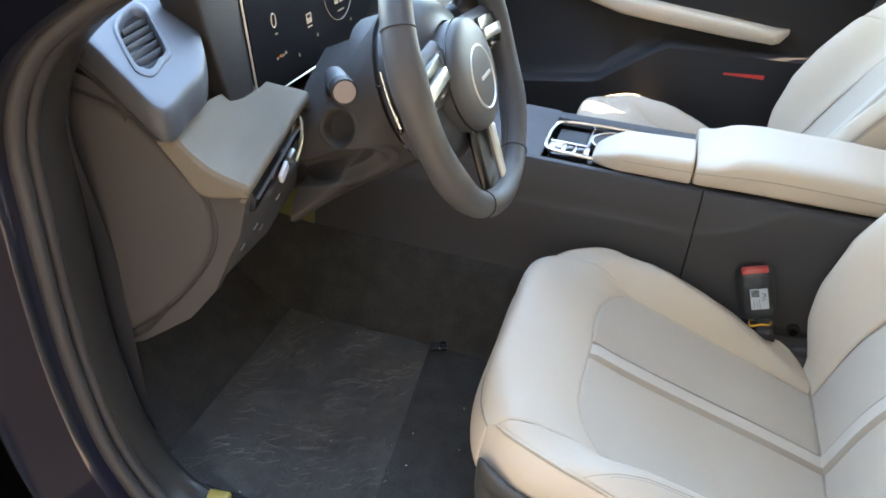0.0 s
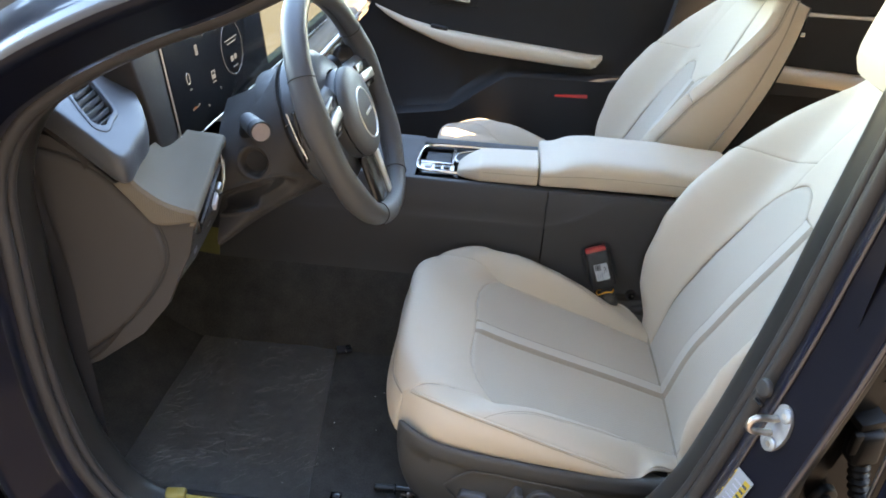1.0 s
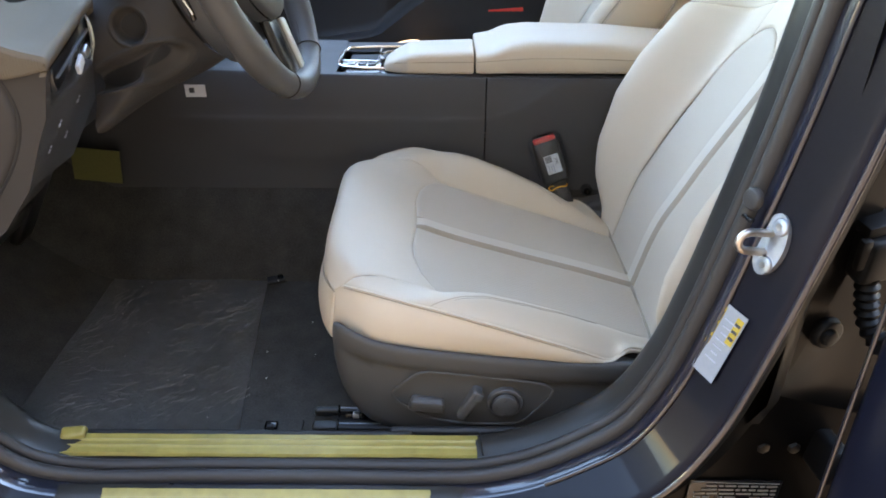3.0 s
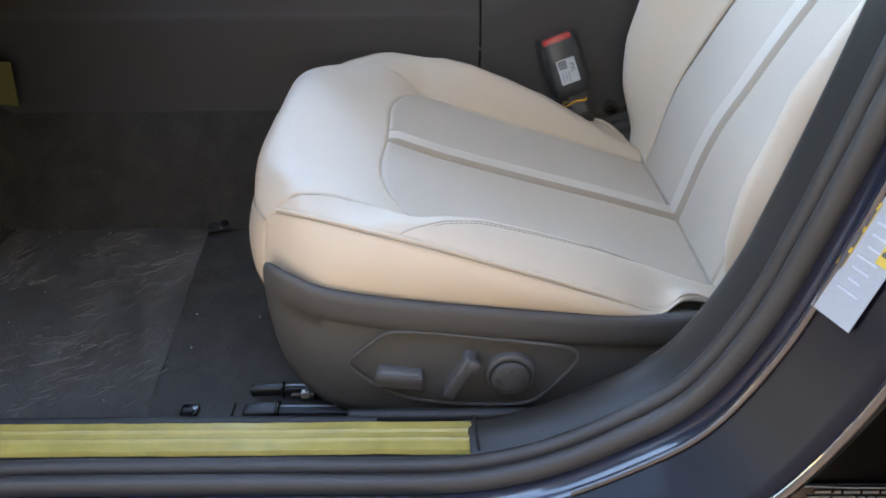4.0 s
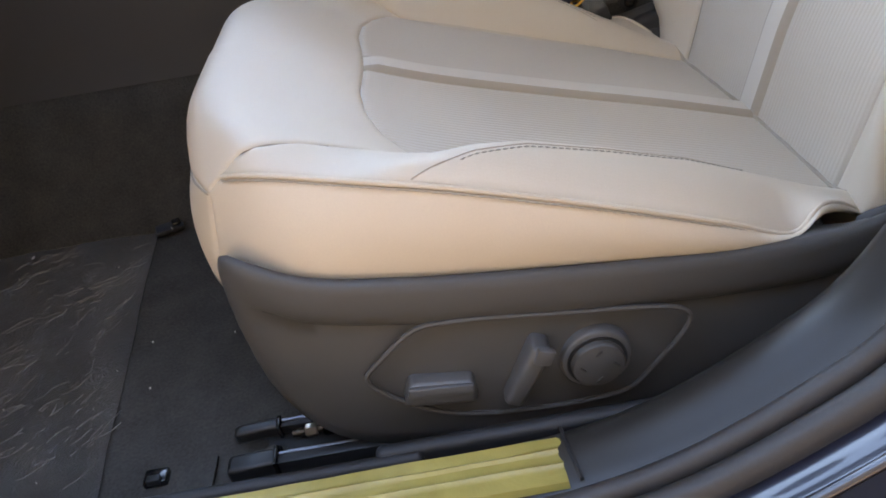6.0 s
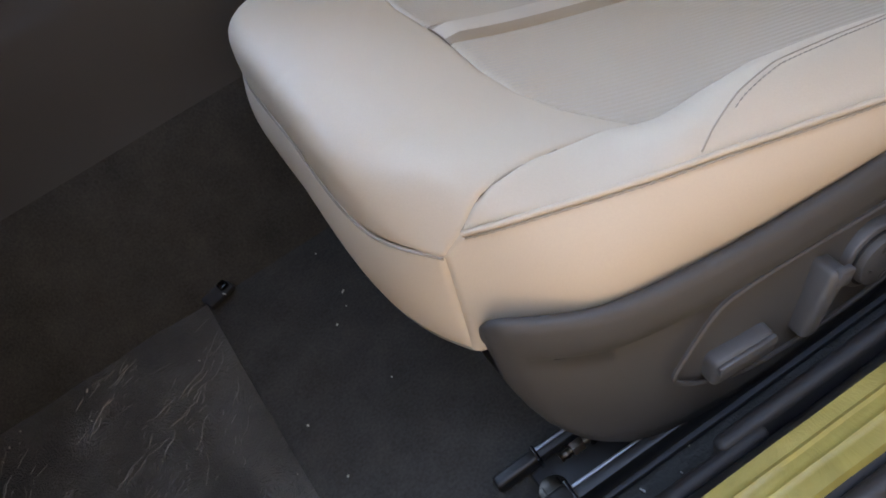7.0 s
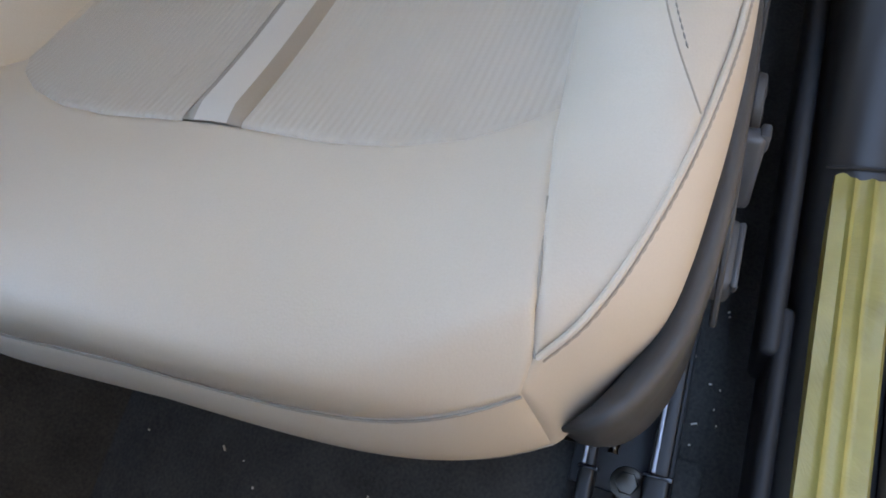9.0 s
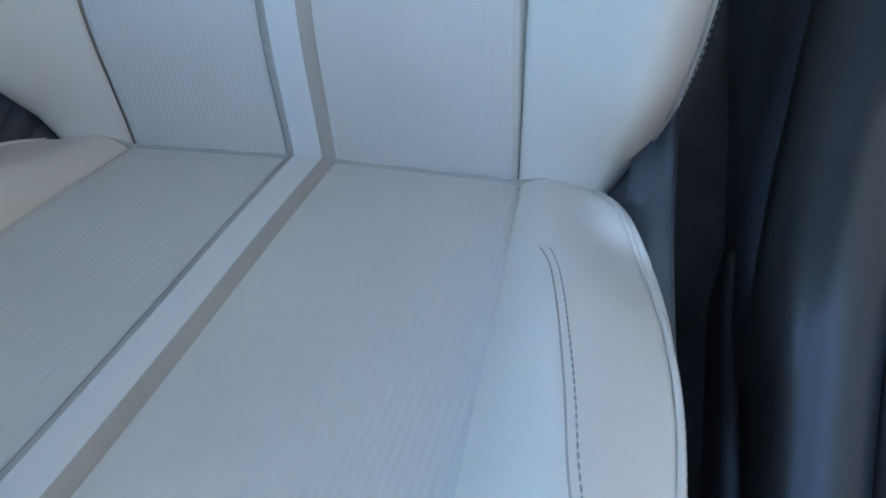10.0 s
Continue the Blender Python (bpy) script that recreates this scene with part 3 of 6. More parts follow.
    add("joint_seam", tube([(x - 0.0015, y, z) for x, y, z in joint], 0.0024, 60, 6), SEAM, seat, "dark joint under the backrest")
    # side covers
    for s in (-1, 1):
        rows = []
        tops = spline([(x, y, z) for x, y, z in SHELL_TOP], 60)
        for x, y, z in tops:
            f = np.clip((x - 0.05) / 0.10, 0, 1)
            low_z = np.interp(x, [0.043, 0.047, 0.055, 0.07, 0.09, 0.12, 0.19, 0.50], [0.125, 0.103, 0.078, 0.055, 0.038, 0.027, 0.021, 0.019])
            yo, inset = y + 0.004, float(smooth01((x - 0.046) / 0.06))
            back = float(smooth01((x - 0.375) / 0.04))
            col = [(x, y - 0.014 - 0.022 * back, z - 0.012 if back == 0 else min(z - 0.012 + 0.004 * back, 0.127 - 0.36 * max(0.0, x - 0.415))), (x, y - 0.006, z - 0.001), (x, y - 0.002, z + 0.0003), (x, y + 0.0015, z - 0.002), (x, yo - 0.0012, z - 0.008), (x, yo - 0.0012, z - 0.020), (x, yo - 0.0022, z - 0.0300), (x, yo - 0.0022 - 0.0018 * inset, z - 0.0320), (x, yo - 0.0022 - 0.0044 * inset, z - 0.0328)]
            zz = z - 0.036
            for k in np.linspace(0.12, 1, 8):
                col.append((x, yo - 0.0022 - 0.0048 * inset + 0.003 * inset * math.sin(k * 2.2) - 0.004 * k ** 3, zz + (low_z - zz) * k))
            col.append((x, yo - 0.022, low_z - 0.004))
            col.append((x, yo - 0.05, low_z - 0.002))
            rows.append([(a, b * s, c) for a, b, c in col])
        # the rounded nose
        nose = [[(p[0] + dx, p[1] - dy * s, p[2] - 0.4 * dy) for p in rows[0]] for dx, dy in ((0.012, 0.030), (0.003, 0.018), (0.0, 0.008))]
        cover = add("side_cover", grid_mesh(nose + rows), SHELL, seat, "charcoal grained plastic side cover", sharp=70)
        groove = [((r[7][0] + r[8][0]) / 2, (r[7][1] + r[8][1]) / 2, (r[7][2] + r[8][2]) / 2) for r in rows[6::4]]
        add("cover_groove", tube(groove, 0.0007, 80, 6), MATTBLACK, cover, "dark groove under the cover's rim")
        if controls and s < 0:
            # raised rim of the control panel
            y0 = -0.2575
            rim = [(0.122, y0, 0.098), (0.134, y0, 0.113), (0.158, y0, 0.132), (0.176, y0, 0.1335), (0.25, y0 + 0.001, 0.124), (0.324, y0 + 0.001, 0.111), (0.330, y0 + 0.001, 0.102), (0.307, y0 + 0.002, 0.065), (0.292, y0 + 0.003, 0.048), (0.27, y0 + 0.003, 0.044), (0.20, y0 + 0.003, 0.047), (0.160, y0 + 0.002, 0.060)]
            add("panel_rim", tube(rim, 0.0017, 120, 6, closed=True), SHELL, cover)
            sw = add("slide_switch", box((0.167, -0.2560, 0.0805), (0.049, 0.018, 0.020), 0.0045, (10, 7, 0), 3, (0.86, 0.8)), SWITCH, cover, "grey seat slide switch")
            add("switch_ridge", box((0.167, -0.2645, 0.0850), (0.042, 0.004, 0.008), 0.0018, (0, 7, 0)), SWITCH, sw)
            lv = add("recline_switch", box((0.2225, -0.2575, 0.0840), (0.0135, 0.020, 0.052), 0.004, (4, 26, 0), 3), SWITCH, cover, "grey seat recline switch")
            add("switch_cap", box((0.2335, -0.2675, 0.1015), (0.012, 0.006, 0.013), 0.002, (4, 20, 0)), SWITCH, lv)
            kn = add("lumbar_knob_ring", cyl((0.269, -0.2535, 0.0820), 0.0245, 0.010, (90, 0, 0), 0.0230, 40, 0.0015), SWITCH, cover)
            add("knob_groove", cyl((0.269, -0.2575, 0.0815), 0.0196, 0.004, (90, 0, 0), segs=40), MATTBLACK, kn)
            add("lumbar_knob", cyl((0.269, -0.2595, 0.0815), 0.0182, 0.010, (90, 0, 0), 0.0172, 40, 0.002), SHELL, kn, "round four-way lumbar knob")
            for a in (0, 90, 180, 270):
                add("knob_mark", box((0.269 + 0.011 * math.cos(radians(a)), -0.2648, 0.0815 + 0.011 * math.sin(radians(a))), (0.005, 0.0012, 0.0014), 0.0003, (0, 45 - a, 0)), DASH, kn)
    # backrest
    pad = [[back_point(w * k, v, float(back_front(w * k, v)) - 0.0055) for k in np.linspace(-1.0, 1.0, 31)] for v, w in zip(np.linspace(0, 0.61, 30), 0.985 * back_width(np.linspace(0, 0.61, 30)))]
    add("back_core", grid_mesh(pad), SEAM, seat, "padding under the seat cover")
    sgn = (-1, 1)
    for s in sgn:
        us, vs = spaced(50, 0.008), spaced(24, 0.02)
        Y = np.zeros((len(us), len(vs)))
        S = np.zeros_like(Y)
        rimy, rims = spline(LOBE, 200).T
        for j, v in enumerate(vs):
            yt, st = np.interp(v, np.linspace(0, 1, 200), rimy), np.interp(v, np.linspace(0, 1, 200), rims)
            for i, u in enumerate(us):
                w = float(back_insert_edge(st * u))
                straight = 0.019 + (w - 0.019) * v
                Y[i, j], S[i, j] = (straight * (1 - u ** 2) + yt * u ** 2) * s, st * u
        P = back_point(Y, S, back_front(Y, S))
        add("back_insert", grid_mesh(rolled(P, 0.0040, 0.0055, "UV", (-1, 0, 0))), INSERT, seat, "grey-beige ribbed insert")
        S, V = np.meshgrid(np.linspace(0, 0.387, 60), np.linspace(0, 1, 6), indexing="ij")
        Y = (0.0105 + 0.0085 * V) * s
        add("back_band", grid_mesh(back_point(Y, S, back_front(Y, S) + 0.0042 * (1 - V) ** 0.8 - 0.0006 * V ** 3)), BAND, seat, "taupe side of the raised strip")
    S, Y = np.meshgrid(np.linspace(0, 0.387, 60), np.linspace(-0.0105, 0.0105, 9), indexing="ij")
    add("back_strip", grid_mesh(back_point(Y, S, back_front(Y, S) + 0.0042 + 0.0006 * (1 - (Y / 0.0105) ** 2))), STRIP, seat, "pale raised centre strip")
    for s in sgn:
        # bolster from the insert's edge to the piping
        inn = [(float(back_insert_edge(v)) * s, v) for v in (0, 0.1, 0.2, 0.28, 0.335)] + [(0.127 * s, 0.374), (0.113 * s, 0.392), (0.1024 * s, 0.450)]
        outer = [(float(back_width(v)) * s, v) for v in np.linspace(0, 0.380, 16)]
        add("back_bolster", grid_mesh(back_patch(inn, outer, 60, 24, lift=0.004, roll=0.0022, wide=0.0045)), LEATHER, seat)
        # shoulder panel over it, sewn along its foot and its inner side
        inner = [(0.1024 * s, 0.450), (0.0933 * s, 0.50), (0.0841 * s, 0.55), (0.075 * s, 0.60)]
        outer = [(float(back_width(v)) * s, v) for v in np.linspace(0.380, 0.615, 14)]
        add("shoulder_panel", grid_mesh(back_patch(inner, outer, 30, 30, lift=0.003, roll=0.0018, wide=0.0045)), LEATHER, seat)
        for run in ([(outer[0][0] * (1 - k) + inner[0][0] * k, outer[0][1] * (1 - k) + inner[0][1] * k) for k in np.linspace(0.02, 1, 9)], inner, [(0.1024 * s, 0.450), (0.108 * s, 0.42), (0.113 * s, 0.393)]):
            add("shoulder_seam", tube([tuple(back_point(y, v, float(back_front(y, v)) - 0.0006)) for y, v in run], 0.0010, 50, 6), SEAM, seat)
        rims = [(float(v), float(back_width(v))) for v in np.linspace(0, 0.63, 30)]
        edge = [back_point(w * s, v, float(back_front(w * s, v))) for v, w in rims]
        behind = [back_point((w - 0.012) * s, v, -0.076) for v, w in rims]
        add("back_side", grid_mesh(loft(edge, behind, 60, 14, 0.010, (0, s, 0), 0.003, 0.006)), LEATHER, seat)
        rib = [back_point((w + 0.0035) * s, v, -0.040) for v, w in rims]
        add("side_seam", tube([tuple(p) for p in rib], 0.0018, 60, 6), SEAM, seat)
        add("back_piping", tube([tuple(p) for p in edge], 0.0016, 60, 6), SEAM, seat)
        add("back_stitching", stitches([tuple(p + np.array((0.004, 0.003 * s, 0))) for p in edge]), THREAD, seat, "row of grey thread stitches")
    half = [p for p in LOBE if p[0] <= 0.0971] + [(0.113, 0.392)]
    mid_low = [(-y, v) for y, v in reversed(half)] + [(0.0, 0.384)] + half
    mid_high = [(y, 0.60) for y in np.linspace(-0.075, 0.075, 15)]
    add("back_top", grid_mesh(back_patch(mid_low, mid_high, 40, 24, lift=0.004, roll=0.0022, wide=0.0045)), LEATHER, seat)
    top_f = [back_point(y, 0.60 + 0.015 * (1 - (y / 0.115) ** 2), 0.0 if abs(y) < 0.11 else -0.02) for y in np.linspace(-0.115, 0.115, 13)]
    top_b = [back_point(y, 0.61 + 0.01 * (1 - (y / 0.115) ** 2), -0.074) for y in np.linspace(-0.115, 0.115, 13)]
    add("back_crown", grid_mesh(loft([tuple(p) for p in top_f], [tuple(p) for p in top_b], 30, 10, 0.02, (0, 0, 1), 0, 0.004)), LEATHER, seat)
    rear = [[back_point((w - 0.013) * k, v, -0.078) for k in np.linspace(-1, 1, 9)] for v, w in rims]
    add("back_panel", grid_mesh(rear), DOORBLACK, seat, "dark rear panel of the backrest")
    # recliner cover beside the joint
    for s in sgn:
        add("recliner_cover", box((0.515, 0.229 * s, 0.108), (0.12, 0.022, 0.080), 0.009, (0, -12, 0), 3), CONSOLE, seat, "black recliner cover")
    # head restraint
    hr = []
    for k in np.linspace(0, 1, 13):
        w = 0.118 * (1 - abs(2 * k - 1) ** 5) ** 0.35 if 0 < k < 1 else 0.02
        t = 0.055 * (1 - abs(2 * k - 1) ** 4) ** 0.4 if 0 < k < 1 else 0.012
        c = back_point(0, 0.580 + 0.185 * k, 0.034 + 0.037 * k)
        hr.append([(c[0] - t * abs(math.cos(a)) ** 0.7 * np.sign(math.cos(a)), w * abs(math.sin(a)) ** 0.6 * np.sign(math.sin(a)), c[2]) for a in np.linspace(0, 2 * np.pi, 28, endpoint=False)])
    head = add("head_restraint", grid_mesh(hr, close_v=True), LEATHER, seat, "cream leather head restraint")
    for s in sgn:
        a, b = back_point(0.05 * s, 0.58, -0.03), back_point(0.05 * s, 0.70, -0.03)
        add("restraint_post", tube([tuple(a), tuple((a + b) / 2), tuple(b)], 0.006, 8, 10), CHROME, head)
    return seat


car_seat("driver_seat", 0, 0, "cream leather driver seat with grey-beige inserts and charcoal side cover", True)
car_seat("passenger_seat", -0.03, 0.755, "cream leather front passenger seat beside the console", False)


# ---- ground, floor and body ----
GROUND = material("tan_concrete", (0.134, 0.106, 0.080), 0.85, vary=0.15, grain=60, bump=0.3, patches=1.2)
g = [[(x, y, -0.36) for y in (-400, -60, -8, -2, 2, 8, 60, 400)] for x in (-400, -60, -8, -2, 2, 8, 60, 400)]
tagged(part("ground", grid_mesh(g), GROUND, smooth=False), "tan concrete ground beside the car", "ground", kind="structure")

# unseen wall, added to cut and warm the light from the door side
WALLM = material("brown_wall_plaster", (0.105, 0.094, 0.082), 0.9, vary=0.2, grain=20, bump=0.3, patches=0.6)
bw = [[(x, -4.5, z) for z in (-0.36, 0.6, 1.6, 3.4, 8.0)] for x in (-22, -14, -6, 0, 6, 14, 22)]
tagged(part("wall_unseen", grid_mesh(bw), WALLM), "unseen brown wall added to block the door side's sky", "wall", kind="structure")

# floor carpet: flat under the seat, up the tunnel on one side and the firewall in front
rows = []
for x in np.r_[np.linspace(-0.75, 0.1, 60), np.linspace(0.13, 2.0, 50)]:
    up = 0.30 * np.clip((-0.42 - x) / 0.33, 0, 1) ** 1.4
    col = []
    for y in (-0.300, -0.285, *np.linspace(-0.27, 0.145, 22), 0.165, 0.19, 0.215, 0.235, 0.25, 0.257, 0.50, 0.507, 0.525, 0.56, 0.6, 0.8, 0.95, 1.0, 1.05):
        yy = y if y <= 0.377 else 0.754 - y
        z = up + 0.155 * np.clip((yy - 0.165) / 0.087, 0, 1) ** 1.25 if yy > 0.165 else up
        z += 0.004 * noise.noise((x * 9, y * 9, 0)) * (0.165 > yy > -0.25) - 0.002
        col.append((x, y, z))
    rows.append(col)
tagged(part("floor", grid_mesh(rows), CARPET), "black carpet on the car floor", "floor", kind="structure")

# the door opening, as a loop in x and z
LOOP = [(-0.25, 0.072), (-0.1, 0.072), (0.06, 0.072), (0.20, 0.072), (0.239, 0.076), (0.289, 0.091), (0.343, 0.121), (0.388, 0.157), (0.424, 0.227), (0.444, 0.30), (0.465, 0.40), (0.485, 0.51), (0.50, 0.62), (0.525, 0.80), (0.545, 0.97), (0.50, 1.06), (0.38, 1.06), (0.25, 0.99), (0.10, 0.90), (-0.08, 0.80), (-0.177, 0.760), (-0.265, 0.715), (-0.33, 0.665), (-0.368, 0.60), (-0.380, 0.49), (-0.383, 0.31), (-0.36, 0.17), (-0.31, 0.092)]
ring_c = spline(LOOP, 260, closed=True)
ring_t = np.roll(ring_c, -1, 0) - np.roll(ring_c, 1, 0)
ring_t /= np.linalg.norm(ring_t, axis=1)[:, None]
ring_n = np.stack([ring_t[:, 1], -ring_t[:, 0]], 1)


def frame_band(name, profile, mat, closed=False, parent=None, label="", span=None):
    """A band round the door opening: profile points (outwards, y)."""
    P = [[(c[0] + n[0] * a, y, c[1] + n[1] * a) for a, y in profile] for c, n in zip(ring_c, ring_n)]
    if span:
        P = [P[k % len(P)] for k in range(span[0], span[1] + 1)]
    return part(name, grid_mesh(P, close_u=not span, close_v=closed), mat, parent, label)


opening = tagged(new("door_opening"), "open driver door frame with rubber seal and dark navy paint", "door frame", kind="structure")
trim_line = [(0.075, -0.293), (0.030, -0.296), (0.011, -0.2985), (0.003, -0.3035), (0.0, -0.310), (-0.001, -0.320), (0.001, -0.338), (0.006, -0.346), (0.020, -0.348)]
frame_band("sill_trim", trim_line, SILLTRIM, parent=opening, label="grey plastic trim of sill and pillar")
frame_band("inner_wall", [(0.55, -0.300), (0.20, -0.294), (0.082, -0.2875), (0.050, -0.2905)], DOORBLACK, parent=opening, label="black inner side wall")
lip = [(0.004 + 0.0095 * math.cos(a), -0.3535 + 0.0075 * math.sin(a)) for a in np.linspace(0, 2 * np.pi, 12, endpoint=False)]
frame_band("door_seal", lip, RUBBER, True, opening, "black rubber door seal")
lip = [(0.006 + 0.0105 * math.cos(a), -0.3695 + 0.0085 * math.sin(a)) for a in np.linspace(0, 2 * np.pi, 12, endpoint=False)]
frame_band("outer_seal", lip, RUBBER, True, opening, "black rubber outer seal lip")
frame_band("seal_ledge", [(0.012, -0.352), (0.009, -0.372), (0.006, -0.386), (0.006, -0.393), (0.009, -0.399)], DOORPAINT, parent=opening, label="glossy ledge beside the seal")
frame_band("body_flange", [(0.009, -0.399), (0.032, -0.438), (0.035, -0.444), (0.039, -0.447), (0.044, -0.447)], PAINT, parent=opening, label="dark navy painted body flange")
side_line = [(0.044, -0.447), (0.052, -0.444), (0.062, -0.430), (0.082, -0.400), (0.11, -0.392)]
low_i, top_i = [int(np.argmin(np.linalg.norm(ring_c - np.array(p), axis=1))) for p in ((0.30, 0.10), (0.545, 0.97))]
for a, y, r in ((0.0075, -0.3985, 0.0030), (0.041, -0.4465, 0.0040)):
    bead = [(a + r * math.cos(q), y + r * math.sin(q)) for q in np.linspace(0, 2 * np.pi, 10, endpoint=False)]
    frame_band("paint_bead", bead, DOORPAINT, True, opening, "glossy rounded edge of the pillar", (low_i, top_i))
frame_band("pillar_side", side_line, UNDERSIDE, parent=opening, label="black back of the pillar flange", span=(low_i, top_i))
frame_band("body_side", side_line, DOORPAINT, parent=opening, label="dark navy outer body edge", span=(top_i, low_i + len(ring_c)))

front_i = [int(np.argmin(np.linalg.norm(ring_c - np.array(p), axis=1))) for p in ((-0.265, 0.715), (-0.25, 0.072))]
frame_band("front_jamb", [(0.11, -0.392), (0.20, -0.400), (0.40, -0.415)], UNDERSIDE, parent=opening, label="black front jamb before the opening", span=(front_i[0], front_i[1] if front_i[1] > front_i[0] else front_i[1] + len(ring_c)))
base_i = int(np.argmin(np.linalg.norm(ring_c - np.array((0.43, 0.25)), axis=1)))
frame_band("pillar_base", [(0.11, -0.392), (0.20, -0.388), (0.34, -0.386)], UNDERSIDE, parent=opening, label="glossy black panel at the pillar's foot", span=(low_i - 8, base_i))

# sill skirt below, and the pillar's jamb behind
sk = [[(x, y, z) for y, z in ((-0.425, 0.00), (-0.44, -0.03), (-0.455, -0.09), (-0.45, -0.18), (-0.40, -0.22))] for x in np.linspace(-1.1, 1.7, 12)]
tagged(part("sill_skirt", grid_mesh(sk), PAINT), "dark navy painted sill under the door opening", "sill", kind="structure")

# yellow tape on the sill
tp = thing("sill_tape", (-0.03, -0.32, 0.073), "yellow protective tape stuck along the door sill", "tape")
rows = []
for i, x in enumerate(np.linspace(-0.283, 0.229, 120)):
    col = []
    for k, y in enumerate(np.linspace(-0.3065, -0.3425, 19)):
        z = 0.0748 + 0.0016 * (abs(k - 6) < 1) + 0.0014 * (abs(k - 11) < 1) - 0.004 * (k == 18) - 0.006 * (k == 0)
        z += 0.0009 * noise.noise((x * 30, y * 90, 3)) + 0.0012 * max(0, noise.noise((x * 11, y * 40, 7)))
        ragged = 0.004 * noise.noise((x * 3, y * 120, 1)) if i in (0, 119) else 0
        col.append((x + ragged, y, z))
    rows.append(col)
part("tape_strip", grid_mesh(rows), TAPE, tp)
bm = box((-0.272, -0.312, 0.079), (0.03, 0.018, 0.009), 0.004, (0, 0, 12), 3)
for v in bm.verts:
    v.co.z += 0.003 * noise.noise(v.co * 60)
part("folded_end", bm, TAPE, tp, "crumpled end of the tape")
sp = thing("sill_joint", (0.2365, -0.322, 0.073), "dark joint between two sill trim pieces", "trim joint")
part("joint_gap", tube([(0.2335, -0.303, 0.0765), (0.2345, -0.32, 0.0772), (0.2365, -0.342, 0.0765)], 0.0012, 12, 6), MATTBLACK, sp)

# plastic step plate outside the seals, with a second strip of tape
step = thing("sill_plate", (-0.02, -0.41, 0.05), "grey-brown plastic step plate on the outer sill", "sill plate")


def step_z(y, lift):
    return float(np.interp(-y, [0.380, 0.393, 0.400, 0.438], [0.0655, 0.0655, 0.0625, 0.0400])) + lift


rows = []
for u in np.linspace(0, 1, 24):
    col = []
    for v, y in enumerate((-0.383, -0.384, -0.392, -0.400, -0.412, -0.424, -0.434, -0.437)):
        e = v / 7
        x0, x1 = -0.272 + 0.012 * e, 0.226 - 0.030 * e
        col.append((x0 + (x1 - x0) * u, y, step_z(y, 0.0035 if 0 < v < 7 and 0 < u < 1 else 0.0005)))
    rows.append(col)
part("plate_panel", grid_mesh(rows), SILLTRIM, step)
outer = thing("step_tape", (-0.02, -0.415, 0.055), "yellow protective tape on the outer step plate", "tape")
rows = [[(x + 0.003 * noise.noise((y * 150, x * 2, 4)) * (i in (0, 39)), y, step_z(y, 0.0046) + 0.0006 * noise.noise((x * 30, y * 90, 2))) for y in np.linspace(-0.391, -0.432, 9)] for i, x in enumerate(np.linspace(-0.205, 0.174, 40))]
part("tape_strip", grid_mesh(rows), TAPE, outer)

# rear jamb with hinges and the open rear door
jamb = [[(0.515 + 0.03 * (z < 0.2) * (0.2 - z) * 0, -0.424, z), (0.530, -0.415, z), (0.545, -0.39, z), (0.62, -0.37, z), (0.70, -0.36, z)] for z in np.linspace(-0.05, 1.0, 16)]
for row, z in zip(jamb, np.linspace(-0.05, 1.0, 16)):
    for k, p in enumerate(row):
        lean = 0.03 * max(0, z - 0.6) - 0.10 * max(0, 0.12 - z)
        row[k] = (p[0] + lean, p[1] + max(0.0, -0.385 - p[1]) * float(smooth01((0.24 - z) / 0.08)), p[2])
tagged(part("rear_jamb", grid_mesh(jamb), UNDERSIDE), "black painted rear door jamb", "door jamb", kind="structure")

rd = thing("rear_door", (0.60, -0.50, 0.25), "open dark navy rear door with glossy paint", "car door")
H0, WAY = Vector((0.577, -0.475, 0)), Vector((0.30, -0.954, 0))
rows = []
for u in (0, 0.004, 0.012, 0.03, 0.2, 0.5, 0.9):
    col = []
    for z in np.linspace(-0.12, 0.98, 26):
        p = H0 + WAY * u + Vector((-0.954, -0.30, 0)) * (0.012 * min(1, (u / 0.012) ** 0.5) + 0.05 * math.sin((z + 0.12) * 2.4) * min(1, 0.25 + u * 2))
        col.append((p.x + 0.05 * max(0, z - 0.55), p.y, z))
    rows.append(col)
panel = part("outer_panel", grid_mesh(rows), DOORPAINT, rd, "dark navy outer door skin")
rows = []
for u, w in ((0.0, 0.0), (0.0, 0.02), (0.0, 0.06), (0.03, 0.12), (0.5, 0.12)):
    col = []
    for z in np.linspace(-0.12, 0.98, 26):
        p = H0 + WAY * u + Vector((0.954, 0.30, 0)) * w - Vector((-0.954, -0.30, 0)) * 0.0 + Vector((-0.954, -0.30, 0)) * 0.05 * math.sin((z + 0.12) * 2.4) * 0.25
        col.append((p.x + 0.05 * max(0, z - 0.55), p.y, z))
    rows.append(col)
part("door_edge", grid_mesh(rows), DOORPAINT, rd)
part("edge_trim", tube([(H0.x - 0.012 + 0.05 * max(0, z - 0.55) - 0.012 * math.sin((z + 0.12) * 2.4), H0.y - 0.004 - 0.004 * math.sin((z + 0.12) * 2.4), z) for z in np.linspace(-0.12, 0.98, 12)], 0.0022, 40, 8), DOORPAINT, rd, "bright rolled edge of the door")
hg = thing("hinge_bracket", (0.575, -0.39, 0.53), "black steel hinge bracket with two bolts on the jamb", "hinge", "rear door hinges")
z = 0.530
part("hinge_leaf", box((0.577, -0.384, z), (0.056, 0.008, 0.100), 0.004, (0, 6, 8), 3), JAMBBLACK, hg)
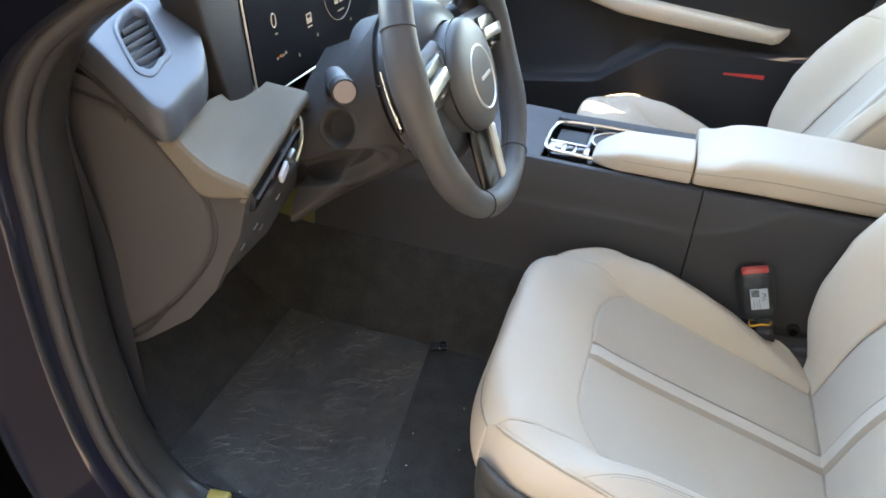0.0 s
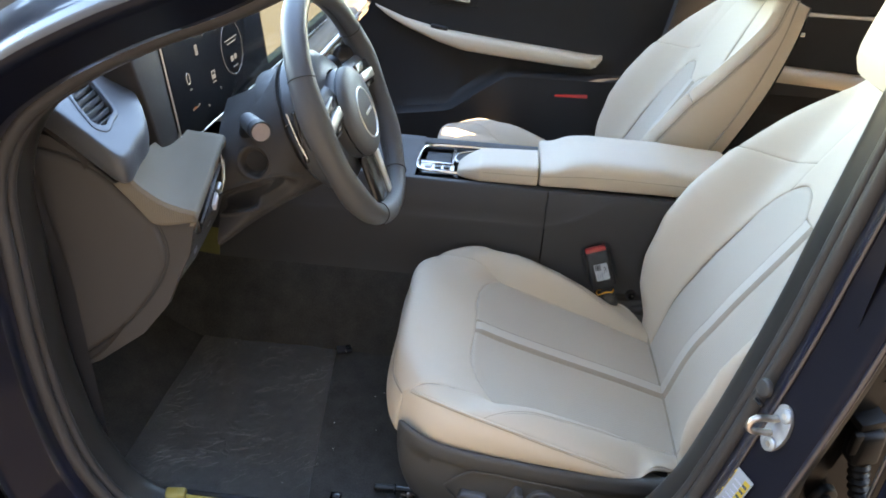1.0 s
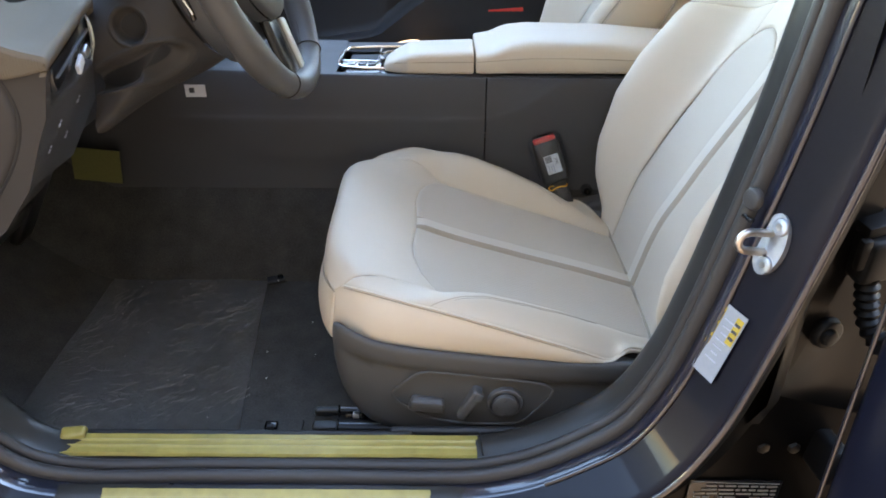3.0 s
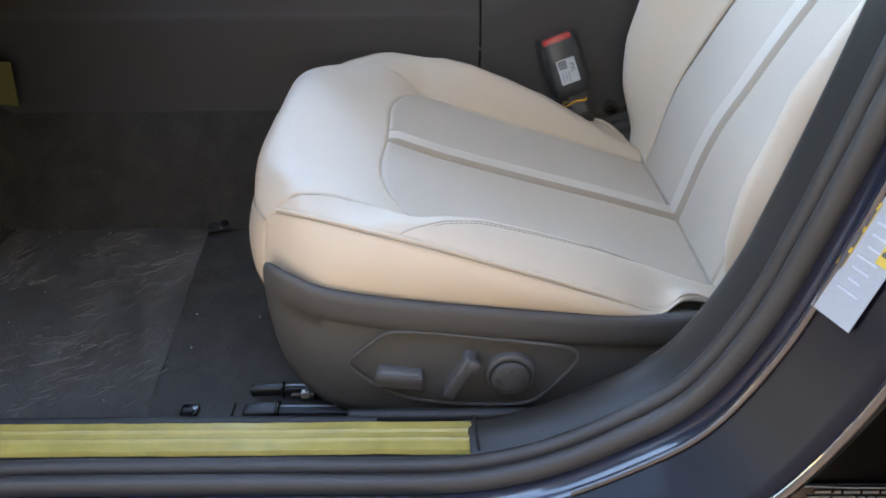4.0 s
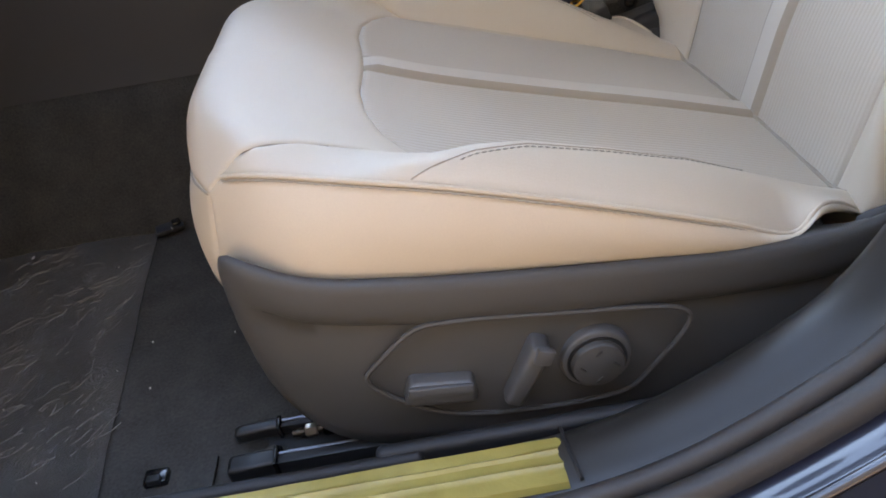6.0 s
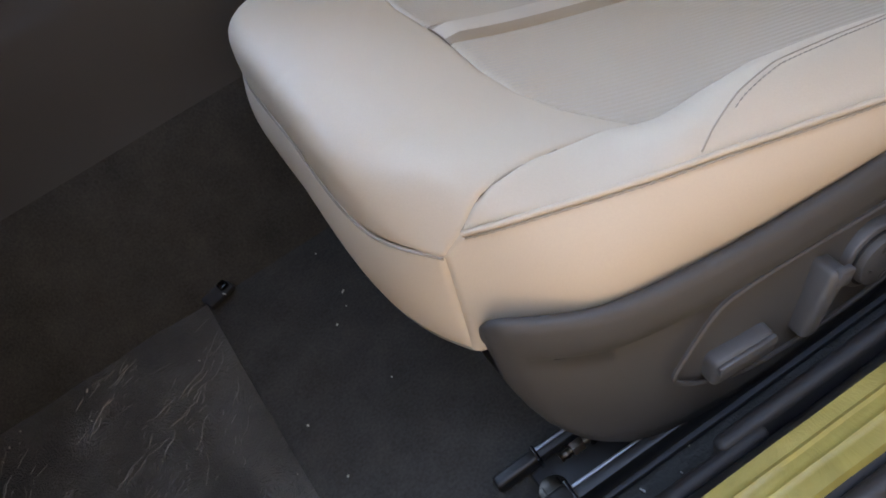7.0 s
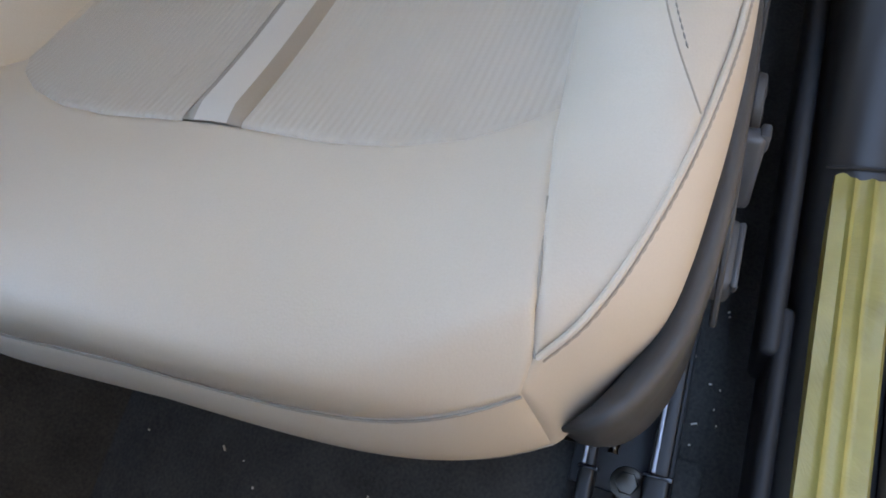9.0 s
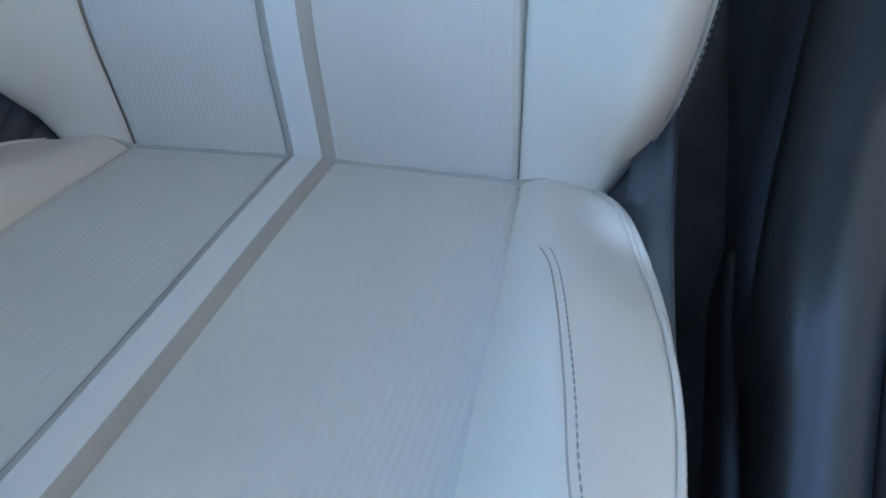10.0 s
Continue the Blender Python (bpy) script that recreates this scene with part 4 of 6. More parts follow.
part("hinge_arm", box((0.604, -0.405, z + 0.006), (0.022, 0.050, 0.060), 0.008, (0, 6, 8), 3), JAMBBLACK, hg)
part("leaf_edge", tube([(0.572, -0.391, z + 0.056), (0.590, -0.393, z + 0.054), (0.602, -0.396, z + 0.042), (0.604, -0.398, z + 0.020)], 0.0022, 24, 8), BLACK, hg)
part("leaf_edge", tube([(0.556, -0.391, z - 0.046), (0.575, -0.393, z - 0.056), (0.594, -0.396, z - 0.046), (0.603, -0.398, z - 0.022)], 0.0026, 24, 8), BLACK, hg)
for dz in (0.026, -0.026):
    b = part("bolt", cyl((0.5725, -0.392, z + dz), 0.0115, 0.008, (90, 0, 14), segs=24, bevel=0.002), BLACK, hg)
    part("bolt_head", cyl((0.5720, -0.399, z + dz), 0.0078, 0.010, (90, 0, 14), segs=6, bevel=0.001), DARKSTEEL, b)
hg = thing("hinge_bracket", (0.56, -0.38, 0.14), "black steel lower hinge bracket with two bolts side by side", "hinge", "rear door hinges")
part("hinge_leaf", box((0.564, -0.374, 0.139), (0.078, 0.008, 0.046), 0.010, (0, 3, 8), 3), JAMBBLACK, hg)
part("hinge_arm", box((0.606, -0.400, 0.142), (0.022, 0.055, 0.050), 0.008, (0, 6, 8), 3), JAMBBLACK, hg)
part("leaf_edge", tube([(0.528, -0.381, 0.148), (0.540, -0.382, 0.160), (0.580, -0.382, 0.158), (0.600, -0.384, 0.152)], 0.002, 24, 8), BLACK, hg)
for x in (0.543, 0.577):
    b = part("bolt", cyl((x, -0.381, 0.140), 0.0110, 0.008, (90, 0, 10), segs=24, bevel=0.002), BLACK, hg)
    part("bolt_head", cyl((x, -0.388, 0.140), 0.0072, 0.010, (90, 0, 10), segs=6, bevel=0.001), DARKSTEEL, b)
wc = thing("wiring_boot", (0.585, -0.40, 0.36), "black rubber wiring boot with plug at the jamb", "cable boot")
part("plug", box((0.582, -0.398, 0.394), (0.034, 0.034, 0.050), 0.007, (8, -8, 10), 3, (0.9, 0.9)), JAMBBLACK, wc)
part("plug_lid", box((0.577, -0.398, 0.427), (0.032, 0.026, 0.013), 0.003, (8, -10, 14), 2), JAMBBLACK, wc)
part("plug_latch", box((0.566, -0.412, 0.402), (0.010, 0.008, 0.034), 0.002, (8, -8, 10), 2), JAMBBLACK, wc)
rad = [0.0085 if k % 2 else 0.0120 for k in range(18)]
part("bellows", tube([(0.586, -0.400, 0.370), (0.591, -0.403, 0.345), (0.598, -0.410, 0.320), (0.612, -0.425, 0.302)], rad, 72, 14), JAMBBLACK, wc)
gm = thing("rubber_grommet", (0.567, -0.40, 0.30), "round black rubber grommet in the jamb", "grommet")
part("disc", cyl((0.569, -0.395, 0.301), 0.018, 0.010, (90, 0, 18), 0.015, 28, 0.002), JAMBBLACK, gm)
part("button", cyl((0.568, -0.402, 0.301), 0.010, 0.008, (90, 0, 18), 0.008, 24, 0.002), JAMBBLACK, gm)

# rubber plug on the pillar's ledge
pg = thing("ledge_plug", (0.464, -0.389, 0.445), "small round black rubber plug on the pillar ledge", "plug")
part("plug_disc", cyl((0.4655, -0.389, 0.446), 0.0115, 0.006, (0, -82, 20), 0.0095, 28, 0.0015), RUBBER, pg)
part("plug_tab", box((0.4640, -0.392, 0.428), (0.005, 0.013, 0.004), 0.001, (0, 8, 20)), BLACK, pg)

# striker on the pillar
st = thing("door_striker", (0.484, -0.410, 0.410), "zinc-plated door striker loop screwed to the pillar", "striker")
out_way = Vector((-0.90, -0.36, 0.22)).normalized()
seat_at = Vector((0.483, -0.4105, 0.411))
ST = look(seat_at, seat_at - out_way)


def on_striker(bm):
    bmesh.ops.transform(bm, matrix=ST, verts=bm.verts)
    return bm


bm = cyl((0, 0, 0), 0.5, 0.006, segs=40, bevel=0.002)
for v in bm.verts:
    v.co = Vector((v.co.x * 0.031, v.co.y * 0.060, v.co.z))
part("base_plate", on_striker(bm), ZINC, st)
for k in (-1, 1):
    sc_ = part("screw", on_striker(cyl((0.004, 0.019 * k, 0.004), 0.0085, 0.004, (0, 0, 0), 0.0075, 24, 0.001)), ZINC, st)
    part("screw_drive", on_striker(cyl((0.004, 0.019 * k, 0.0062), 0.0035, 0.001, segs=6)), STEEL, sc_)
part("striker_loop", on_striker(tube([(-0.003, 0.0095, 0.002), (-0.004, 0.0092, 0.018), (-0.005, 0.0085, 0.028), (-0.006, 0.004, 0.034), (-0.006, -0.004, 0.034), (-0.005, -0.0085, 0.028), (-0.004, -0.0092, 0.018), (-0.003, -0.0095, 0.002)], 0.0038, 60, 12)), STEEL, st)

# printed plate at the pillar's foot: a thin frame round rows of pale bars
cp = thing("maker_plate", (0.52, -0.396, 0.06), "black plate with rows of small pale print on the jamb", "label")
part("plate_film", box((0.522, -0.3935, 0.055), (0.106, 0.0012, 0.074), 0.0, (0, 1.5, 1)), BLACK, cp, smooth=False)
part("plate_line", tube([(0.471, -0.3955, 0.040), (0.4705, -0.3955, 0.088), (0.4725, -0.3955, 0.0905), (0.52, -0.3955, 0.0895), (0.572, -0.3950, 0.0880)], 0.0006, 40, 5), PRINT, cp)
rnd = random.Random(23)
for k in range(8):
    x = 0.477 + (0.012 if k == 0 else 0.0)
    while x < 0.566:
        w = rnd.choice((0.005, 0.008, 0.012, 0.017))
        w = min(w, 0.570 - x)
        if rnd.random() > 0.12 or k == 0:
            part("text_bar", box((x + w / 2, -0.3955, 0.0855 - 0.0062 * k - 0.02 * (x - 0.48)), (w, 0.0010, 0.0022), 0.0), PRINT, cp, smooth=False)
        x += w + 0.0025

# tyre label on the pillar
lb = thing("pillar_label", (0.461, -0.416, 0.303), "white and yellow printed label stuck on the pillar", "label")
ly = Vector((0.253, 0.0, 0.967))
ln = Vector((-0.84, -0.47, 0.22)).normalized()
lx = ly.cross(ln).normalized()
ly = ln.cross(lx)
LM = Matrix(((lx.x, ly.x, ln.x, 0.4605), (lx.y, ly.y, ln.y, -0.4165), (lx.z, ly.z, ln.z, 0.303), (0, 0, 0, 1)))


def flat(w, h, at, lift, m):
    bm = box((at[0], at[1], lift), (w, h, 0.0006), 0.0)
    bmesh.ops.transform(bm, matrix=m, verts=bm.verts)
    return bm


part("paper", flat(0.028, 0.080, (-0.0065, -0.004), 0, LM), LABELWHITE, lb, smooth=False)
part("yellow_bar", flat(0.0045, 0.044, (-0.0186, 0.010), 0.0006, LM), YELLOWLABEL, lb, smooth=False)
part("yellow_box", flat(0.008, 0.030, (0.0020, 0.016), 0.0006, LM), YELLOWLABEL, lb, smooth=False)
for k in range(3):
    part("warning_bar", flat(0.0025, 0.011, (-0.0180, -0.008 + 0.015 * k), 0.0011, LM), INK, lb, smooth=False)
for k in range(3):
    part("picture_bar", flat(0.006, 0.003, (0.0020, 0.024 - 0.008 * k), 0.0011, LM), INK, lb, smooth=False)
for k in range(7):
    part("text_bar", flat(0.014 - 0.003 * (k % 3), 0.0016, (-0.006, 0.022 - 0.0075 * k), 0.0007, LM), GREYINK, lb, smooth=False)

kw = [[(x, -0.292 - 0.02 * (z > 0.5), z) for z in np.linspace(0, 0.70, 6)] for x in (-0.76, -0.6, -0.45, -0.37)]
tagged(part("kick_wall", grid_mesh(kw), DOORBLACK), "black kick panel beside the footwell", "wall", kind="structure")

# roof, windscreen and the far side, to close the cabin
roof = [[(x, y, 1.10 - 0.08 * ((y - 0.377) / 0.65) ** 2 - 0.10 * abs((x - 0.9) / 0.9) ** 2.5) for y in np.linspace(-0.30, 1.08, 14)] for x in np.linspace(-0.02, 1.9, 20)]
tagged(part("roof", grid_mesh(roof), material("beige_headliner", (0.68, 0.59, 0.48), 0.9, vary=0.05, grain=800, bump=0.2)), "pale beige fabric headliner under the roof", "roof", kind="structure")
ws = [[(-0.95 + 0.932 * u, y, 0.70 + 0.295 * u + 0.05 * math.sin(u * np.pi) - 0.06 * ((y - 0.377) / 0.7) ** 2) for y in np.linspace(-0.33, 1.08, 12)] for u in np.linspace(0, 1, 10)]
w = tagged(part("window_1", grid_mesh(ws), GLASS), "clear windscreen glass", "windscreen", kind="structure")
w.visible_shadow = False
rc = [[(1.95, y, z) for z in np.linspace(0, 1.0, 4)] for y in np.linspace(-0.35, 1.1, 4)]
tagged(part("wall_rear", grid_mesh(rc), DOORBLACK), "dark rear end of the cabin", "wall", kind="structure")
fw = [[(-0.76, y, z) for z in np.linspace(0, 0.72, 4)] for y in np.linspace(-0.40, 1.15, 4)]
tagged(part("wall_front", grid_mesh(fw), MATTBLACK), "black firewall behind the pedals", "wall", kind="structure")
hood = [[(-0.40 - 1.5 * u, -0.50 + 1.75 * v, 0.66 - 0.16 * u ** 1.6 - 0.20 * abs(2 * v - 1) ** 5 + (-0.03 if u == 0 else 0)) for v in np.linspace(0, 1, 24)] for u in np.linspace(0.34, 1, 12)]
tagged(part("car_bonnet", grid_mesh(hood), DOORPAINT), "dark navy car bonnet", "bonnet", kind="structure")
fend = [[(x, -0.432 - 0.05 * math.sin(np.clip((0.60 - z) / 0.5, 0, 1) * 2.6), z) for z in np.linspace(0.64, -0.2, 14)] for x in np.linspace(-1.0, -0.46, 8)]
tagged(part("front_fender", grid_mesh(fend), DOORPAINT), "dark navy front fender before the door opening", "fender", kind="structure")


# ---- dashboard ----
dash = thing("dashboard", (-0.35, 0.377, 0.45), "grey-brown dashboard with woven shelf and dark lower panel", "dashboard")
# rounded end panel facing the door
arc = spline([(-0.42, 0.612), (-0.366, 0.605), (-0.335, 0.597), (-0.301, 0.576), (-0.272, 0.547), (-0.247, 0.517), (-0.240, 0.479), (-0.254, 0.439), (-0.286, 0.393), (-0.318, 0.357), (-0.360, 0.321), (-0.409, 0.282), (-0.47, 0.243)], 70)
mid = np.array([-0.43, 0.45])
rows = []
for k, lift in ((0.0, 0.004), (0.4, 0.007), (0.75, 0.008), (0.90, 0.0072), (0.96, 0.0062), (0.985, 0.0045), (0.996, 0.0015), (1.0, -0.006)):
    rows.append([(mid[0] + (x - mid[0]) * k, -0.284 - lift, mid[1] + (z - mid[1]) * k) for x, z in arc])
part("end_panel", grid_mesh(rows), DASH, dash, "rounded grey-brown end panel")
cap = [(-0.46, 0.64), (-0.36, 0.622), (-0.305, 0.582), (-0.290, 0.564), (-0.262, 0.553), (-0.230, 0.533), (-0.199, 0.526), (-0.201, 0.520), (-0.212, 0.478), (-0.226, 0.452), (-0.250, 0.400), (-0.290, 0.350), (-0.36, 0.296), (-0.46, 0.245)]
bm = soup([(x, -0.2855, z) for x, z in cap] + [(x, -0.275, z) for x, z in cap], [tuple(range(14)), tuple(range(27, 13, -1))] + [(k, (k + 1) % 14, 14 + (k + 1) % 14, 14 + k) for k in range(14)])
bmesh.ops.recalc_face_normals(bm, faces=bm.faces)
part("end_plate", bm, DASH, dash, "plain grey-brown plate round the end panel", smooth=False)
part("end_gap", tube([(x + 0.002, -0.2850, z) for x, z in arc[2:]], 0.0013, 90, 6), MATTBLACK, dash, "dark gap round the end panel")
# body of the dash around the end panel: a lofted section along y
sect = [(-0.75, 0.68), (-0.52, 0.69), (-0.42, 0.665), (-0.365, 0.640), (-0.335, 0.620), (-0.315, 0.600), (-0.305, 0.560), (-0.285, 0.538), (-0.256, 0.528), (-0.240, 0.510), (-0.238, 0.480), (-0.258, 0.440), (-0.286, 0.392), (-0.318, 0.345), (-0.36, 0.300), (-0.44, 0.270), (-0.60, 0.26)]
s2 = spline(sect, 60)
rows = []
for y in (-0.290, -0.283, -0.27, -0.2, -0.1, 0.0, 0.1, 0.2, 0.26, 0.5, 0.8, 1.0, 1.06):
    inset = 0.012 if y == -0.290 else (0.004 if y == -0.283 else 0)
    back = 0.05 * smooth01((y + 0.12) / 0.10)
    rows.append([(x - inset - back * (z < 0.60), y, z + 0.06 * smooth01((y - 0.18) / 0.1) * np.clip((0.50 - z) / 0.2, 0, 1)) for x, z in s2])
part("dash_body", grid_mesh(rows), DASH_DARK, dash, "dark dashboard body")
# woven shelf under the screen: a scoop that rises to a lip, with a ribbed face at its door end
SHELF = [
    (-0.288, [(-0.272, 0.582), (-0.255, 0.566), (-0.235, 0.553), (-0.213, 0.546), (-0.197, 0.543)]),
    (-0.240, [(-0.280, 0.584), (-0.262, 0.560), (-0.242, 0.546), (-0.220, 0.546), (-0.205, 0.549)]),
    (-0.190, [(-0.290, 0.580), (-0.272, 0.559), (-0.252, 0.549), (-0.230, 0.551), (-0.214, 0.5545)]),
    (-0.140, [(-0.298, 0.571), (-0.279, 0.559), (-0.262, 0.555), (-0.242, 0.557), (-0.224, 0.5595)]),
    (-0.090, [(-0.305, 0.570), (-0.288, 0.566), (-0.270, 0.564), (-0.250, 0.5635), (-0.234, 0.562)]),
]
cols = []
for yy, prof in SHELF:
    c = [tuple(p) for p in spline(prof, 16)]
    ex, ez = c[-1]
    c += [(ex + 0.0025, ez - 0.0015), (ex + 0.0040, ez - 0.0045), (ex + 0.0040, ez - 0.009), (ex + 0.0010, ez - 0.015), (ex - 0.006, ez - 0.016)]
    cols.append([(x, yy, z) for x, z in c])
cols = [[(x - 0.001, y - 0.003, z - 0.004) for x, y, z in cols[0]]] + [list(map(tuple, r)) for r in np.stack([spline([c[k] for c in cols], 24) for k in range(len(cols[0]))], 1)] + [[(x - 0.001, y + 0.004, z - 0.002) for x, y, z in cols[-1]], [(x - 0.004, y + 0.006, z - 0.012) for x, y, z in cols[-1]]]
part("woven_shelf", grid_mesh(cols), WEAVE, dash, "light grey-beige woven shelf")
band_hi = [(x, -0.2905, z - 0.002) for x, z in SHELF[0][1]]
band_lo = [(-0.290, -0.2925, 0.571), (-0.268, -0.2925, 0.545), (-0.247, -0.2925, 0.522), (-0.220, -0.2925, 0.524), (-0.194, -0.2915, 0.530)]
part("shelf_end", grid_mesh(loft(band_hi, band_lo, 40, 10, 0.001, (0, -1, 0), 0.0015, 0.003)), WEAVE_END, dash, "ribbed door end of the shelf")
shelf = [(-0.320, 0.612), (-0.296, 0.585), (-0.272, 0.5655), (-0.245, 0.560), (-0.222, 0.562), (-0.205, 0.560), (-0.196, 0.548), (-0.196, 0.530), (-0.202, 0.522)]
sc = spline(shelf, 40)
# long shelf to the passenger side
rows = [[(x - 0.045, y, z - 0.022) for x, z in sc] for y in (0.02, 0.03, 0.2, 0.5, 0.8, 1.04, 1.05)]
part("passenger_shelf", grid_mesh(rows), WEAVE, dash, "light grey-brown woven shelf")
part("shelf_trim", tube([(-0.238, 0.16, 0.523), (-0.238, 0.6, 0.525), (-0.24, 1.05, 0.528)], 0.005, 20, 8), SILVER, dash, "slim silver trim line")
part("passenger_vent", box((-0.262, 0.60, 0.503), (0.02, 0.86, 0.016), 0.003), BLACK, dash, "slim black air outlet")
# air outlet pod by the door
def pod_z(x, y):
    return 0.617 - (0.479 * (x + 0.272) - 0.083 * (y + 0.300)) / 0.874


POD = [(-0.268, -0.303), (-0.270, -0.262), (-0.274, -0.230), (-0.288, -0.203), (-0.315, -0.172), (-0.342, -0.148), (-0.400, -0.130), (-0.470, -0.140), (-0.475, -0.220), (-0.455, -0.285), (-0.400, -0.288), (-0.351, -0.287), (-0.308, -0.297)]
SLOT = [(-0.3005, -0.270), (-0.3030, -0.252), (-0.3060, -0.238), (-0.3200, -0.226), (-0.3340, -0.216), (-0.3460, -0.2095), (-0.3530, -0.213), (-0.3530, -0.226), (-0.3480, -0.242), (-0.3420, -0.252), (-0.3300, -0.262), (-0.3180, -0.270), (-0.3080, -0.275)]
slot_c = spline(SLOT, 96, True)
mid_c = slot_c.mean(axis=0)
# the pod's rim, met along the same rays as the slot's
rim_c = spline(POD, 800, True)
turn = lambda c: np.unwrap(np.arctan2(*(c - mid_c).T[::-1]))
order = np.argsort(np.mod(turn(rim_c), 2 * np.pi))
outer_c = np.stack([np.interp(np.mod(turn(slot_c), 2 * np.pi), np.mod(turn(rim_c), 2 * np.pi)[order], rim_c[order, k], period=2 * np.pi) for k in (0, 1)], 1)


def grown(k, dz):
    c = mid_c + (slot_c - mid_c) * k
    return [(x, y, pod_z(x, y) + dz) for x, y in c]


core_c = outer_c.mean(axis=0)
shrunk = lambda k, dz: [(x, y, pod_z(x, y) + dz) for x, y in core_c + (outer_c - core_c) * k]
loops = [shrunk(0.95, -0.040), shrunk(1.03, -0.032), shrunk(1.05, -0.022), shrunk(1.05, -0.010), shrunk(1.035, -0.003), shrunk(1.015, -0.0005), shrunk(1.0, 0.0)]
loops += [[tuple(np.array(p) * (1 - k) + np.array(q) * k) for p, q in zip(shrunk(1.0, 0), grown(1.32, 0))] for k in (0.3, 0.6, 0.85)]
loops += [grown(1.30, 0.0)]
vent = part("vent_housing", grid_mesh(loops, close_v=True), POD_GREY, dash, "blue-grey vent pod")
part("vent_frame", grid_mesh([grown(1.30, -0.0015), grown(1.29, 0.0012), grown(1.20, 0.0022), grown(1.08, 0.0018), grown(1.0, -0.0015), grown(0.97, -0.006)], close_v=True), POD_GREY, vent, "raised vent frame")
bm = grid_mesh([grown(1.28, -0.001), grown(1.0, -0.006), grown(0.95, -0.026)], close_v=True)
bm.verts.ensure_lookup_table()
bm.faces.new([bm.verts[192 + j] for j in range(96)])
part("vent_well", bm, MATTBLACK, vent)
for k in range(6):
    x = -0.3445 + 0.0078 * k
    ys = np.interp(x, [-0.353, -0.342, -0.330, -0.318, -0.3015], [-0.226, -0.252, -0.262, -0.270, -0.270]), np.interp(x, [-0.353, -0.346, -0.334, -0.320, -0.306, -0.3015], [-0.213, -0.2095, -0.216, -0.226, -0.238, -0.262])
    yc = sum(ys) / 2
    part("vent_slat", box((x, yc, pod_z(x, yc) - 0.006), (0.0012, abs(ys[1] - ys[0]), 0.0060), 0.0004, (5, -10, 0)), POD_GREY, vent)
# slim outlet, with a white tag, under the shelf's lip
part("slim_outlet", box((-0.2225, -0.190, 0.5215), (0.012, 0.170, 0.026), 0.003, (5, 0, 11.3)), BLACK, dash, "slim black air outlet")
part("outlet_slat", box((-0.2160, -0.190, 0.5215), (0.004, 0.155, 0.002), 0.0005, (5, 0, 11.3)), SWITCH, dash)
part("outlet_trim", tube([(-0.2285, -0.125, 0.553), (-0.2275, -0.117, 0.537), (-0.226, -0.122, 0.514), (-0.225, -0.140, 0.494)], [0.0012, 0.0028, 0.0034, 0.0024], 40, 8), CHROME, dash, "curved chrome trim")
tag = thing("white_tag", (-0.214, -0.172, 0.505), "small white plastic tag hanging at the air outlet", "tag")
part("tag_body", box((-0.212, -0.190, 0.5075), (0.005, 0.024, 0.011), 0.0015, (20, 0, 10)), WHITE, tag)
part("tag_clip", box((-0.217, -0.162, 0.5140), (0.007, 0.014, 0.011), 0.002, (30, 0, 0)), SILVER, tag)
# switch panel low by the door, with small printed marks
face = [(-0.222, -0.268, 0.481), (-0.222, -0.190, 0.486), (-0.217, -0.146, 0.500), (-0.252, -0.090, 0.437), (-0.286, -0.118, 0.368), (-0.273, -0.221, 0.380), (-0.267, -0.272, 0.384)]
panel = soup(face + [(x - 0.027, y - 0.002, z + 0.014) for x, y, z in face], [tuple(range(7)), tuple(range(13, 6, -1))] + [(k, (k + 1) % 7, 7 + (k + 1) % 7, 7 + k) for k in range(7)])
bmesh.ops.recalc_face_normals(panel, faces=panel.faces)
bmesh.ops.bevel(panel, geom=panel.edges[:], offset=0.004, segments=3, profile=0.5, affect="EDGES")
sw = part("switch_panel", panel, CONSOLE, dash, "charcoal switch panel")
for x, y, z in ((-0.236, -0.172, 0.461), (-0.255, -0.183, 0.422), (-0.252, -0.229, 0.422), (-0.235, -0.225, 0.451)):
    part("switch_mark", box((x + 0.0022, y, z - 0.0010), (0.0012, 0.0042, 0.0045), 0.0004, (0, 27, 4)), GREYINK, sw, "small white printed mark")
    part("switch_mark_bar", box((x + 0.0046, y + 0.001, z + 0.0038), (0.0012, 0.003, 0.0022), 0.0003, (0, 27, 4)), GREYINK, sw, "small white printed mark")
# knee panel under the column, with its pocket
rows = []
for y in np.linspace(-0.15, 0.24, 24):
    col = []
    for k in np.linspace(0, 1, 22):
        x = -0.262 - 0.02 * math.sin(k * 3) - 0.13 * k ** 2.2
        z = 0.545 - 0.235 * k
        col.append((x, y, z))
    rows.append(col)
part("knee_panel", grid_mesh(rows), DASH_DARK, dash, "dark knee panel")

# wide screen on the dash
scr = thing("wide_screen", (-0.32, 0.30, 0.54), "wide black dash screen with white icons and cream map", "screen")
SM = pose(-0.2935, 0.31, 0.618, 0, -6, 0)


def on_screen(bm):
    bmesh.ops.transform(bm, matrix=SM, verts=bm.verts)
    return bm


